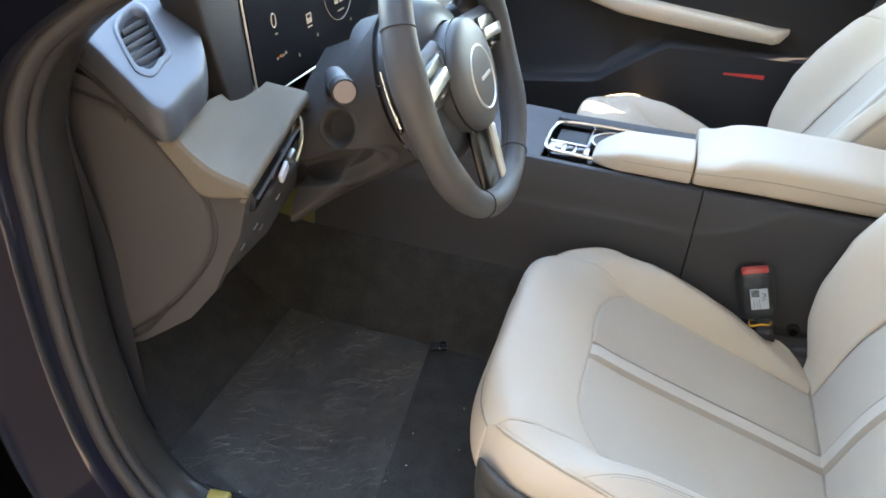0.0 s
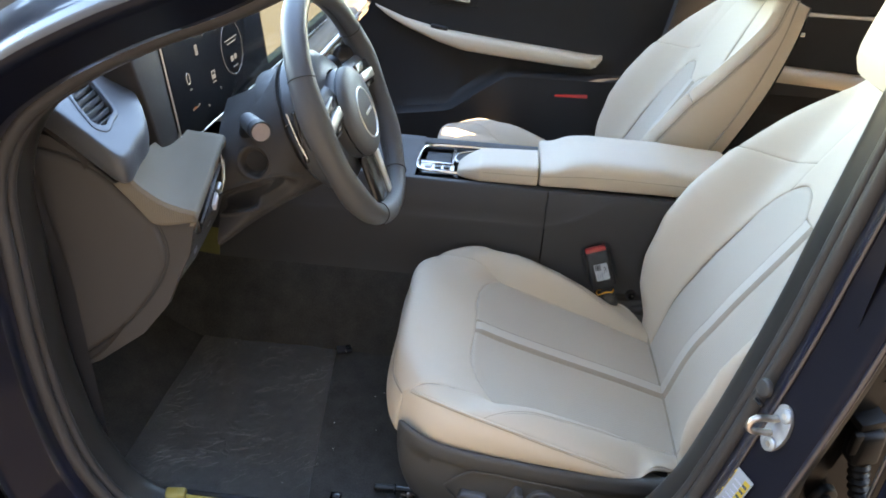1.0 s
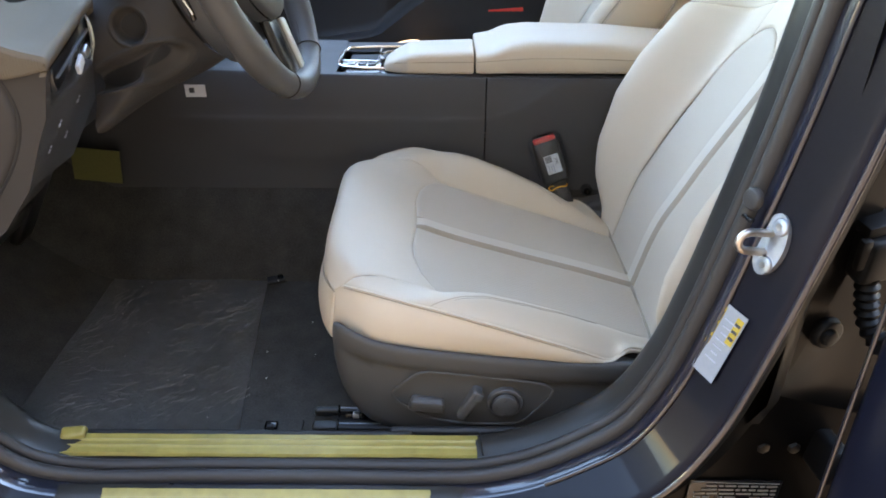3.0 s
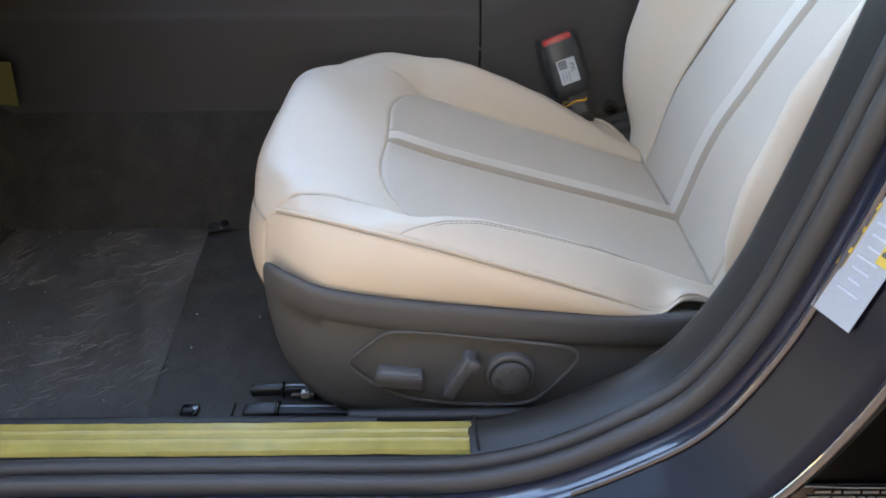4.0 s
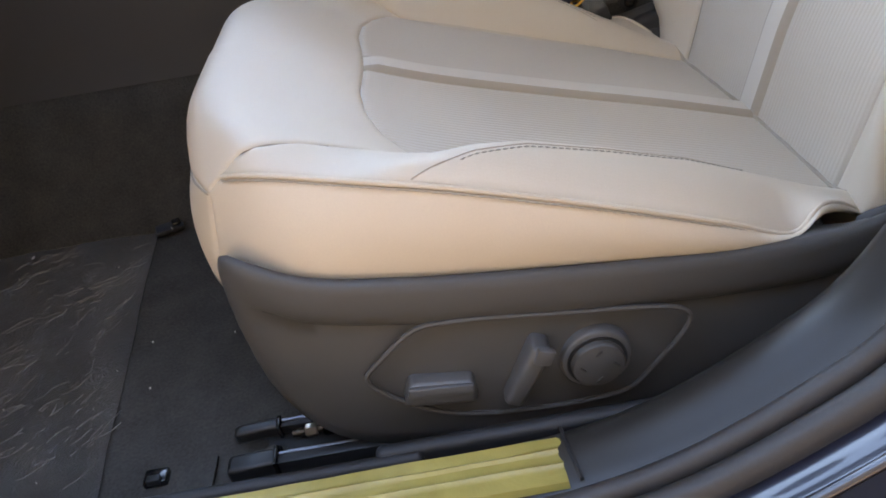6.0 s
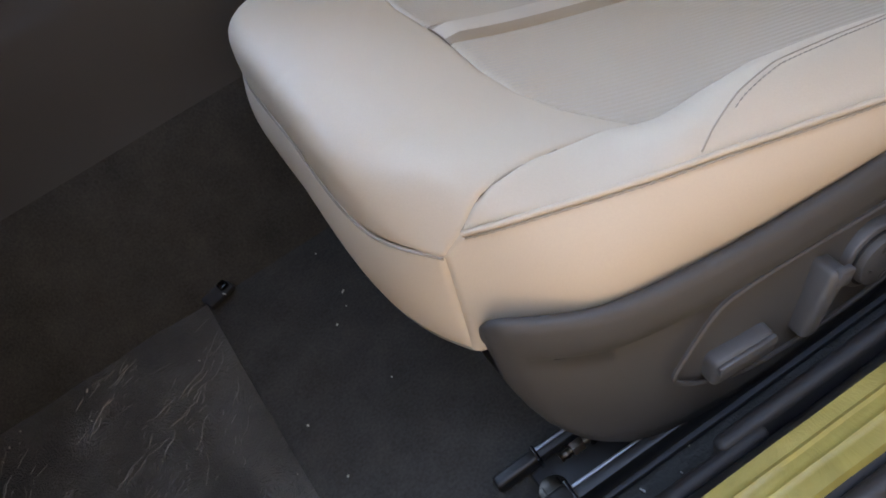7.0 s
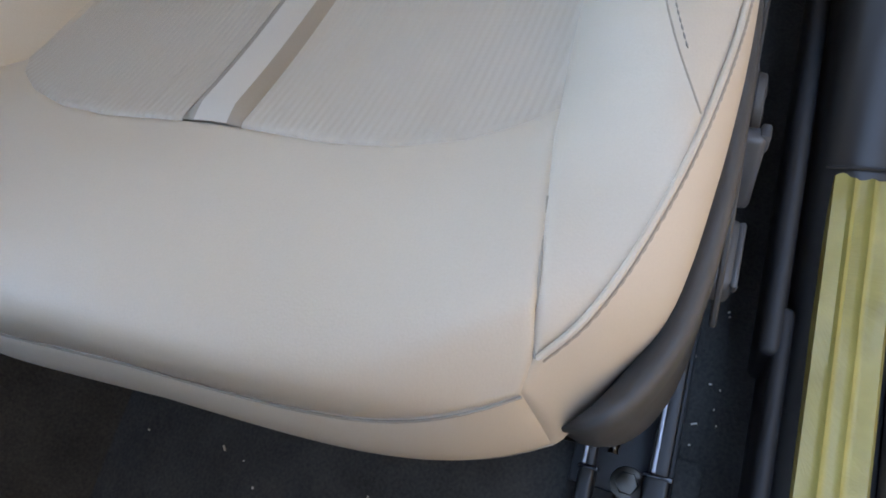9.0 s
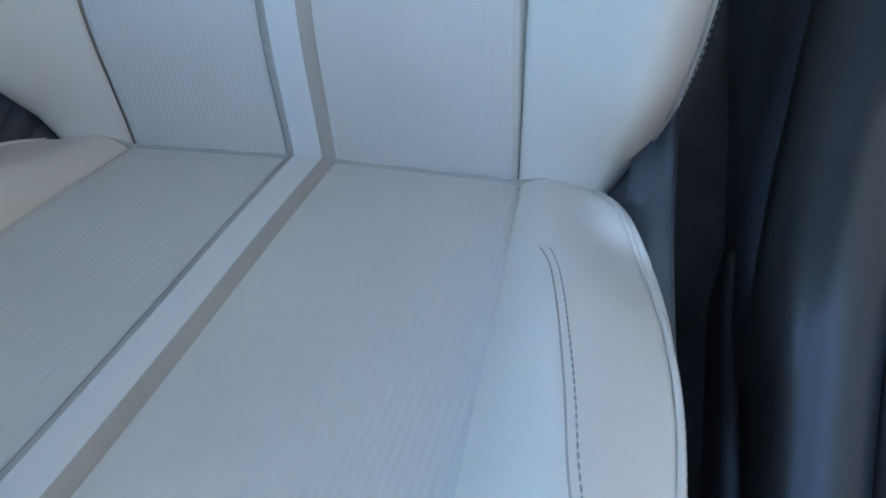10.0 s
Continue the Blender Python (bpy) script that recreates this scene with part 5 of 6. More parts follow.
wing = soup([(x, y + 0.31 * 0, z) for x in (0.002, -0.045) for y, z in ((-0.499, 0.073), (-0.424, 0.073), (-0.424, -0.075), (-0.474, -0.075))], [(0, 1, 2, 3), (7, 6, 5, 4), (0, 3, 7, 4), (0, 4, 5, 1), (1, 5, 6, 2), (3, 2, 6, 7)])
bmesh.ops.recalc_face_normals(wing, faces=wing.faces)
bmesh.ops.bevel(wing, geom=wing.edges[:], offset=0.004, segments=3, profile=0.5, affect="EDGES")
part("side_wing", on_screen(wing), DASH_DARK, scr, "dark grey wing beside the screen")
part("housing", on_screen(box((-0.028, 0, 0), (0.052, 0.845, 0.150), 0.006)), DASH_DARK, scr, "dark grey screen housing")
glassy = part("screen_glass", on_screen(box((0.0015, 0.002, 0), (0.004, 0.838, 0.144), 0.001)), GLASSBLACK, scr, "glossy black screen glass")
part("bezel", on_screen(tube([(0.003, -0.422, -0.073), (0.003, -0.422, 0.0), (0.003, -0.422, 0.073)], 0.0012, 8, 6)), SILVER, scr, "thin bright bezel edge")
part("bezel", on_screen(tube([(0.003, -0.422, -0.073), (0.003, 0, -0.073), (0.003, 0.419, -0.073)], 0.0009, 8, 6)), SILVER, scr)
part("bezel", on_screen(tube([(0.000, -0.422, 0.0745), (0.000, 0, 0.0745), (0.000, 0.419, 0.0745)], 0.0014, 8, 6)), SILVER, scr)


def lit(name, y, z, w, h, turn=0, mat=None):
    """A flat lit bar on the glass, placed by the cabin's y and z."""
    return part(name, on_screen(box((0.0041, y - 0.31, z - 0.618), (0.0008, w, h), 0, (turn, 0, 0))), mat or ICON, glassy, smooth=False)


circ = [(0.0040, -0.186 + 0.0445 * math.cos(a), 0.010 + 0.0425 * math.sin(a)) for a in np.linspace(0, 2 * np.pi, 40, endpoint=False)]
part("dial_ring", on_screen(tube(circ, 0.0006, 120, 6, closed=True)), ICON_DIM, glassy, "thin white ring on the screen")
for z, w in ((0.642, 0.052), (0.636, 0.036)):
    lit("text_bar", 0.124, z, w, 0.0016)
for y in (0.112, 0.118, 0.127, 0.133):
    lit("digit_bar", y, 0.612, 0.004, 0.008)
lit("text_bar", 0.126, 0.598, 0.018, 0.002, 0, ICON_DIM)
# phone, oval and car signs
lit("phone_sign", -0.010, 0.657, 0.0085, 0.015)
oval = [(0.0041, -0.364 + 0.0052 * math.cos(a), 0.009 + 0.0080 * math.sin(a)) for a in np.linspace(0, 2 * np.pi, 20, endpoint=False)]
part("oval_sign", on_screen(tube(oval, 0.0007, 40, 5, closed=True)), ICON, glassy)
lit("text_bar", -0.052, 0.611, 0.006, 0.002, 0, ICON_DIM)
for y, z, w, h in ((0.032, 0.6145, 0.009, 0.0016), (0.032, 0.606, 0.013, 0.0065), (0.026, 0.610, 0.0014, 0.010), (0.038, 0.610, 0.0014, 0.010), (0.032, 0.5985, 0.012, 0.0014)):
    lit("car_sign", y, z, w, h)
for y, z in ((0.020, 0.672), (0.070, 0.668), (0.050, 0.583), (-0.005, 0.572), (0.155, 0.578)):
    lit("small_mark", y, z, 0.0022, 0.004, 0, ICON_DIM)
for k in range(4):
    lit("small_mark", -0.058 + 0.007 * k, 0.583 + 0.001 * (k % 2), 0.0035, 0.003, 0, AMBERGLOW if k == 1 else ICON_DIM)
part("map_view", on_screen(box((0.0040, 0.19, 0.0120), (0.0008, 0.44, 0.114), 0)), MAPGLOW, glassy, "lit cream map picture", smooth=False)
part("map_bar", on_screen(box((0.0040, 0.19, -0.052), (0.0008, 0.44, 0.013), 0)), MAPBAR, glassy, smooth=False)
for k in range(9):
    lit("map_mark", 0.29 + 0.05 * k, 0.566, 0.006, 0.004)
    lit("map_mark", 0.292 + 0.045 * k, 0.585 + 0.013 * ((k * 5) % 7), 0.003, 0.003, 0, MAPBAR)

# ---- steering column, stalk and wheel ----
WC, WA = Vector((-0.073, 0.011, 0.592)), 22.3
WMAT = Matrix.Translation(WC) @ pose(0, 0, 0, 0, 90 - WA, 0)


def on_wheel(bm):
    """Places a mesh modelled flat (x down the wheel, y across, z to the driver)."""
    bmesh.ops.transform(bm, matrix=WMAT, verts=bm.verts)
    return bm


col = thing("steering_column", (-0.2, 0.0, 0.50), "grey steering column cover with stalks", "steering column")
left_edge = [(-0.285, 0.070, 0.560), (-0.270, 0.010, 0.556), (-0.252, -0.060, 0.548), (-0.243, -0.100, 0.512), (-0.240, -0.106, 0.457), (-0.240, -0.132, 0.406), (-0.216, -0.015, 0.413), (-0.215, 0.090, 0.405)]
right_edge = [tuple(WMAT @ Vector((0.010 + 0.096 * math.cos(a), 0.096 * math.sin(a), -0.074))) for a in np.radians([150, 175, 215, 250, 280, 315, 350, 385])]
# in-plane axes of the open pocket and of a hollow added for the stalk's shade
PM = Matrix(((0.664, 0.33, 0.67, -0.191), (0.748, -0.30, -0.59, -0.096), (-0.02, -0.895, 0.445, 0.474), (0, 0, 0, 1)))
SKM = look((-0.203, -0.074, 0.520), (-0.51, 0.46, 0.36))
vs = np.linspace(0, 1, 180)
edge_a, edge_b = spline(left_edge, 300), spline(right_edge, 300)
P = edge_a[:, None] * (1 - vs)[None, :, None] + edge_b[:, None] * vs[None, :, None]
P += np.array((0.7, -0.5, 0.0)) * (0.012 * (4 * vs * (1 - vs)))[None, :, None]
nrm = np.cross(np.gradient(P, axis=0), np.gradient(P, axis=1))
nrm /= np.linalg.norm(nrm, axis=2)[:, :, None]
nrm = nrm * np.sign((nrm * np.array((0.7, -0.6, 0.2))).sum(axis=2))[:, :, None]
inside = np.zeros(P.shape[:2])
for m, ra, rb, deep in ((PM, 0.057, 0.019, 0.015), (SKM, 0.018, 0.021, 0.014)):
    inv = np.array(m.inverted())
    q = P @ inv[:3, :3].T + inv[:3, 3]
    e = np.where(np.abs(q[..., 2]) < 0.05, (q[..., 0] / ra) ** 2 + (q[..., 1] / rb) ** 2, 9.0)
    P = P + nrm * (0.0018 * np.exp(-((e - 1.25) / 0.22) ** 2))[..., None]
    P = P - nrm * (deep * smooth01((1 - e) / 0.55))[..., None]
    inside = np.maximum(inside, (e < 0.5) * 1.0)
flat_v = [tuple(p) for row in P for p in row]
# dark faces: the open pocket, and the stalk's shade as an added hollow
hole, skin = [], []
for i in range(299):
    for j in range(179):
        k = i * 180 + j
        (hole if inside[i, j] and inside[i + 1, j] and inside[i, j + 1] and inside[i + 1, j + 1] else skin).append((k, k + 180, k + 181, k + 1))


def faces_only(fs):
    bm = soup(flat_v, fs)
    bmesh.ops.delete(bm, geom=[v for v in bm.verts if not v.link_faces], context="VERTS")
    bmesh.ops.recalc_face_normals(bm, faces=bm.faces)
    return bm


part("column_shroud", faces_only(skin), DASH, col, "grey-brown column shroud", sharp=60)
part("pocket", faces_only(hole), DOORBLACK, col, "dark open pocket, and a dark hollow for the stalk's shade", sharp=60)
part("column_core", on_wheel(cyl((0, 0, -0.085), 0.080, 0.060, (0, 0, 0), 0.080, 40, 0.004)), SHELL, col)
stalk = thing("indicator_stalk", (-0.20, -0.08, 0.55), "dark stalk with a grey round end on the column", "stalk")
part("stalk_arm", tube([(-0.210, -0.054, 0.528), (-0.204, -0.072, 0.560), (-0.190, -0.097, 0.584)], [0.014, 0.012, 0.012], 16, 18), MATTBLACK, stalk)
AX = Vector((0.036, -0.050, 0.004)).normalized()
head = Vector((-0.159, -0.143, 0.592))
part("stalk_cap", tube([tuple(head - AX * 0.058), tuple(head - AX * 0.03), tuple(head)], [0.0120, 0.0135, 0.0140], 12, 26), POD_GREY, stalk, "grey round stalk end")
part("stalk_ring", tube([tuple(head - AX * 0.014), tuple(head - AX * 0.006), tuple(head + AX * 0.001)], 0.0143, 6, 26), MATTBLACK, stalk)
part("stalk_face", tube([tuple(head), tuple(head + AX * 0.001), tuple(head + AX * 0.002)], 0.0122, 4, 26), material("pale_grey_cap", (0.30, 0.25, 0.24), 0.4), stalk, "pinkish grey end face")
gs = thing("shift_stalk", (-0.14, 0.14, 0.60), "dark gear stalk with an amber print on its end", "stalk")
part("stalk_arm", tube([(-0.16, 0.06, 0.575), (-0.14, 0.11, 0.598), (-0.125, 0.14, 0.610)], [0.012, 0.012, 0.016], 16, 16), MATTBLACK, gs)
part("stalk_end", cyl((-0.118, 0.158, 0.616), 0.018, 0.045, (0, 60, -65), 0.017, 28, 0.004), BLACK, gs)
part("amber_mark", box((-0.100, 0.160, 0.612), (0.003, 0.022, 0.012), 0.001, (0, -20, 0)), GOLD, gs, "amber printed mark")

wheel = thing("steering_wheel", tuple(WC), "grey leather steering wheel with a round hub and silver spoke", "steering wheel")
RIM = 0.165


def rim_at(a):
    """The rim's middle line: slightly longer at its foot."""
    r = RIM + 0.011 * smooth01((math.cos(a) - 0.1) / 0.9)
    return Vector((r * math.cos(a), r * math.sin(a), 0))


rows = []
for a in np.linspace(0, 2 * np.pi, 140, endpoint=False):
    thick = 0.0162 + 0.0025 * math.exp(-((abs(math.degrees(a) - 180) - 80) / 14) ** 2) + 0.002 * math.exp(-((abs(math.degrees(a) - 180) - 125) / 12) ** 2)
    c, o = rim_at(a), Vector((math.cos(a), math.sin(a), 0))
    rows.append([tuple(c + o * thick * math.cos(b) * 1.03 + Vector((0, 0, 1.10 * thick * math.sin(b)))) for b in np.linspace(0, 2 * np.pi, 18, endpoint=False)])
rim = part("rim", on_wheel(grid_mesh(rows, close_u=True, close_v=True)), WHEEL, wheel, "grey leather rim")
for a in (118, 242, 300, 60, 28, -28):
    c, o = rim_at(radians(a)), Vector((math.cos(radians(a)), math.sin(radians(a)), 0))
    ring = [tuple(c + o * 0.0174 * math.cos(b) + Vector((0, 0, 0.0186 * math.sin(b)))) for b in np.linspace(0, 2 * np.pi, 14, endpoint=False)]
    part("rim_seam", on_wheel(tube(ring, 0.0008, 40, 5, closed=True)), DASH_DARK, rim)
# laced seam along the inside of the rim
lace = []
for a in np.linspace(radians(205), radians(515), 150):
    lace.append(tuple(WMAT @ (rim_at(a) + Vector((-0.0163 * math.cos(a), -0.0163 * math.sin(a), -0.003)))))
part("rim_lacing", stitches(lace, pitch=0.0052, long=0.004, thick=0.0011), DASH_DARK, rim, "dark laced seam")
def on_hub(bm):
    """The hub and spokes sit a little below the rim's middle."""
    bmesh.ops.transform(bm, matrix=WMAT @ Matrix.Translation((0.014, 0, 0)), verts=bm.verts)
    return bm


hubp = []
for k, (r, z) in enumerate(((0.070, -0.020), (0.074, -0.008), (0.0745, 0.004), (0.0735, 0.010), (0.070, 0.014), (0.05, 0.019), (0.02, 0.0205), (0.001, 0.0205))):
    hubp.append([(0.004 + r * math.cos(a) * 0.92, r * math.sin(a), z) for a in np.linspace(0, 2 * np.pi, 44, endpoint=False)])
hub = part("hub", on_hub(grid_mesh(hubp, close_v=True)), HUB, wheel, "round grey hub")
edge = [(0.004 + 0.0745 * 0.92 * math.cos(a), 0.0745 * math.sin(a), 0.0035) for a in np.linspace(0, 2 * np.pi, 40, endpoint=False)]
part("hub_edge", on_hub(tube(edge, 0.0012, 90, 6, closed=True)), BLACK, hub, "dark groove round the hub")
ring = [(0.010 + 0.038 * math.cos(a), 0.038 * math.sin(a), 0.0195) for a in np.linspace(0, 2 * np.pi, 30, endpoint=False)]
part("hub_ring", on_hub(tube(ring, 0.0016, 80, 8, closed=True)), SILVER, hub, "thin silver ring")
part("hub_mark", on_hub(box((0.010, 0.006, 0.0215), (0.0045, 0.036, 0.0015), 0.0005)), SILVER, hub, "plain silver bar")
# cover on the wheel's back, towards the column
backp = [[(r * math.cos(a), r * math.sin(a), z) for a in np.linspace(0, 2 * np.pi, 48, endpoint=False)] for r, z in ((0.066, -0.012), (0.086, -0.018), (0.102, -0.034), (0.108, -0.048), (0.106, -0.062), (0.096, -0.070))]
part("back_cover", on_hub(grid_mesh(backp, close_v=True)), POD_GREY, wheel, "grey cover behind the hub")
for s in (-1, 1):
    sp_rows = []
    for u in np.linspace(0, 1, 8):
        y = (0.055 + 0.118 * u) * s
        h = 0.036 - 0.010 * u
        sp_rows.append([(-0.022 + h * math.cos(a), y, -0.008 + 0.012 * math.sin(a)) for a in np.linspace(0, 2 * np.pi, 14, endpoint=False)])
    spk = part("side_spoke", on_hub(grid_mesh(sp_rows, close_v=True)), POD_GREY, wheel, "blue-grey side spoke")
    part("button_pad", on_hub(box((-0.022, 0.113 * s, 0.0035), (0.042, 0.076, 0.006), 0.006, (0, 0, -6 * s), 3)), BLACK, spk, "gloss black button pad")
    part("button_bar", on_hub(box((-0.020, 0.113 * s, 0.0085), (0.015, 0.070, 0.005), 0.002, (0, 0, -6 * s))), SILVER, spk, "silver toggle bar")
    for k in (-1, 1):
        part("button_mark", on_hub(box((-0.020 + 0.015 * k, 0.105 * s, 0.0069), (0.002, 0.007, 0.001), 0)), ICON, spk, smooth=False)
part("spoke_panel", on_hub(box((0.116, -0.012, -0.006), (0.100, 0.050, 0.014), 0.004, (0, 0, -8), 3)), BLACK, wheel, "gloss black lower spoke panel")
part("lower_spoke", on_hub(box((0.118, 0.020, -0.003), (0.082, 0.019, 0.014), 0.003, (0, 0, -10), 3)), SPOKE, wheel, "satin silver lower spoke")
for s in (-1, 1):
    pad = part("shift_paddle", on_hub(box((-0.010, 0.098 * s, -0.052), (0.075, 0.022, 0.006), 0.003, (0, 8, 3 * s), 2)), BLACK, wheel, "black shift paddle")
    part("paddle_edge", on_hub(tube([(-0.048, 0.106 * s, -0.056), (-0.015, 0.112 * s, -0.055), (0.019, 0.113 * s, -0.053)], 0.0018, 20, 8)), CHROME, pad, "chrome paddle edge")
    part("paddle_bar", on_hub(tube([(-0.034, 0.092 * s, -0.054), (-0.034, 0.105 * s, -0.056), (-0.036, 0.122 * s, -0.058)], 0.0014, 10, 8)), CHROME, pad)


# ---- centre console ----
con = thing("centre_console", (0.05, 0.377, 0.16), "black centre console with cream armrest and chrome-framed tray", "centre console")


def console_side(x0, x1, n, top, name):
    rows = []
    for x in np.linspace(x0, x1, n):
        step = np.interp(x, [-0.6, 0.26, 0.31, 0.35, 0.39, 0.43, 0.9], [0.286, 0.284, 0.300, 0.324, 0.352, 0.358, 0.358])
        zt = np.interp(x, [-0.6, -0.3, -0.05, 0.26, 0.6], [0.40, 0.37, 0.362, 0.355, 0.355]) if top is None else top
        step = min(step, zt - 0.004)
        prof = [(0.250, 0.150), (0.252, 0.156), (0.256, 0.20), (0.2585, step - 0.010), (0.2590, step - 0.002), (0.2598, step), (0.2616, step + 0.005), (0.2630, step + 0.02 if step + 0.03 < zt else (step + zt) / 2), (0.266, zt - 0.006), (0.270, zt - 0.001), (0.279, zt)]
        rows.append([(x, y, z) for y, z in prof])
    return grid_mesh(rows)


part("side_panel", console_side(-0.60, 0.2593, 60, None, ""), CONSOLE, con, "black side panel")
part("side_panel", console_side(0.2615, 0.90, 60, None, ""), CONSOLE, con, "black rear side panel")
deck = [[(x, y, np.interp(x, [-0.6, -0.3, -0.05, 0.26, 0.9], [0.40, 0.37, 0.362, 0.355, 0.355]) - 0.0015 + (0.004 if y > 0.44 and x < 0.25 else 0) * np.clip((y - 0.44) / 0.02, 0, 1)) for y in (0.2785, 0.31, 0.35, 0.40, 0.44, 0.46, 0.485)] for x in np.linspace(-0.6, -0.004, 12)]
part("front_deck", grid_mesh(deck), CONSOLE, con)
deck = [[(x, y, 0.353) for y in (0.2785, 0.35, 0.42, 0.485)] for x in (0.165, 0.4, 0.9)]
part("rear_deck", grid_mesh(deck), CONSOLE, con)
far = [[(x, y, z) for y, z in ((0.504, 0.150), (0.500, 0.30), (0.496, 0.350), (0.490, 0.359), (0.475, 0.362), (0.460, 0.360), (0.452, 0.350))] for x in np.linspace(-0.6, 0.9, 20)]
part("far_side", grid_mesh(far), CONSOLE, con, "black passenger side panel")
# tray with its chrome frame
part("tray_floor", box((0.080, 0.378, 0.342), (0.172, 0.125, 0.006), 0.002), BLACK, con, "gloss black tray")
fr = [(0.000, 0.318, 0.361), (0.000, 0.425, 0.362), (0.010, 0.437, 0.362), (0.155, 0.441, 0.361), (0.162, 0.430, 0.360), (0.162, 0.330, 0.358), (0.155, 0.318, 0.358), (0.010, 0.313, 0.360)]
part("chrome_frame", tube(fr, 0.0032, 120, 8, closed=True), CHROME, con, "chrome tray frame")
for x in (0.066,):
    part("frame_bar", tube([(x, 0.345, 0.361), (x, 0.39, 0.361), (x, 0.438, 0.361)], 0.0028, 12, 8), CHROME, con)
part("frame_bar", tube([(0.002, 0.347, 0.361), (0.035, 0.347, 0.361), (0.066, 0.345, 0.361)], 0.0028, 12, 8), CHROME, con)
pad = part("button_plate", box((0.036, 0.331, 0.357), (0.070, 0.030, 0.006), 0.002), SILVER, con, "silver button plate")
for x in (0.018, 0.038, 0.056):
    part("console_button", box((x, 0.331, 0.361), (0.014, 0.020, 0.006), 0.0015), BLACK if x != 0.018 else WHITE, pad)
part("phone_pad", box((0.034, 0.392, 0.349), (0.054, 0.078, 0.006), 0.004), MATTBLACK, con, "matt black charging pad")
part("cup_holder", cyl((0.108, 0.385, 0.345), 0.038, 0.030, segs=40), MATTBLACK, con, "round black cup holder")
cup = [(0.108 + 0.039 * math.cos(a), 0.385 + 0.039 * math.sin(a), 0.361) for a in np.linspace(0, 2 * np.pi, 24, endpoint=False)]
part("cup_rim", tube(cup, 0.0022, 60, 6, closed=True), CHROME, con)


def armrest(name, x0, x1, tops, label, nose, wide):
    """A padded block: its height follows tops along x."""
    rows = []
    n = 40
    for i, u in enumerate(spaced(n, 0.01)):
        x = x0 + (x1 - x0) * u
        zt = float(np.interp(x, *zip(*tops)))
        k = 1.0
        if nose:
            k = min(1, ((x - x0) / 0.045) ** 0.5) if x - x0 < 0.045 else 1
        e = min(1, min(u, 1 - u) / 0.02) ** 0.5
        zb = 0.3545
        h = (zt - zb) * (0.25 + 0.75 * k)
        half = wide * (0.35 + 0.65 * k) - 0.003 * (1 - e)
        yc = 0.281 + wide
        ring = []
        for a in np.linspace(0, 2 * np.pi, 40, endpoint=False):
            ca, sa = math.cos(a), math.sin(a)
            yy = half * np.sign(ca) * abs(ca) ** 0.32
            zz = 0.5 * h * np.sign(sa) * abs(sa) ** (0.40 if sa > 0 else 0.25)
            ring.append((x, yc + yy, zb + h * 0.5 + zz * (1 - 0.12 * (1 - e))))
        rows.append(ring)
    bm = grid_mesh(rows, close_v=True)
    bm.verts.ensure_lookup_table()
    for base in (0, (len(rows) - 1) * 40):
        bm.faces.new([bm.verts[base + j] for j in range(40)])
    bmesh.ops.recalc_face_normals(bm, faces=bm.faces)
    return part(name, bm, LEATHER, con, label)


pad1 = armrest("armrest_front", 0.078, 0.2385, [(0.07, 0.384), (0.14, 0.393), (0.24, 0.397)], "cream leather front armrest pad", True, 0.052)
pad2 = armrest("armrest_lid", 0.2415, 0.62, [(0.24, 0.391), (0.258, 0.393), (0.272, 0.396), (0.290, 0.405), (0.305, 0.410), (0.34, 0.4135), (0.48, 0.411), (0.60, 0.402)], "cream leather armrest lid", False, 0.088)
part("armrest_seam", tube([(0.100, 0.2835, 0.376), (0.15, 0.2808, 0.378), (0.237, 0.2808, 0.379)], 0.0008, 20, 5), SEAM, pad1)
part("armrest_seam", tube([(0.243, 0.2808, 0.379), (0.35, 0.2808, 0.386), (0.60, 0.2808, 0.381)], 0.0008, 20, 5), SEAM, pad2)
ss = thing("console_sticker", (-0.253, 0.264, 0.33), "small white sticker on the console side", "sticker")
part("paper", box((-0.250, 0.2628, 0.331), (0.036, 0.0012, 0.022), 0.0), WHITE, ss, smooth=False)
part("code_square", box((-0.256, 0.2618, 0.332), (0.009, 0.001, 0.009), 0.0), INK, ss, smooth=False)

# ---- belt buckle in its bag ----
bk = thing("belt_buckle", (0.40, 0.235, 0.12), "black seat belt buckle with red button in a clear bag", "seat belt buckle")
BM = pose(0.378, 0.232, 0.215, 0, -19, 0) @ pose(0, 0, 0, -12, 0, 4)


def on_buckle(bm):
    bmesh.ops.transform(bm, matrix=BM, verts=bm.verts)
    return bm


bb = part("buckle_body", on_buckle(box((0, 0, 0.0), (0.050, 0.024, 0.080), 0.007, (0, 0, 0), 3, (0.92, 0.9))), MATTBLACK, bk)
part("red_button", on_buckle(box((0, 0.0, 0.0405), (0.040, 0.018, 0.010), 0.003, (0, 0, 0), 2)), RED, bk, "red release button")
part("buckle_stem", on_buckle(box((0.006, 0.004, -0.065), (0.026, 0.010, 0.06), 0.003)), MATTBLACK, bk)
lab = part("paper_label", on_buckle(box((0.002, -0.0128, -0.004), (0.026, 0.0012, 0.034), 0)), WHITE, bb, "white printed label", smooth=False)
for k in range(4):
    part("print_bar", on_buckle(box((-0.0035, -0.0137, 0.0105 - 0.0030 * k), (0.0115, 0.0006, 0.0020), 0)), INK, lab, smooth=False)
part("label_text", on_buckle(lettering("PYL", 0.0082, ((0, 1, 0, 0.0062), (0, 0, -1, -0.0136), (-1, 0, 0, 0.0055), (0, 0, 0, 1)))), INK, lab, smooth=False)
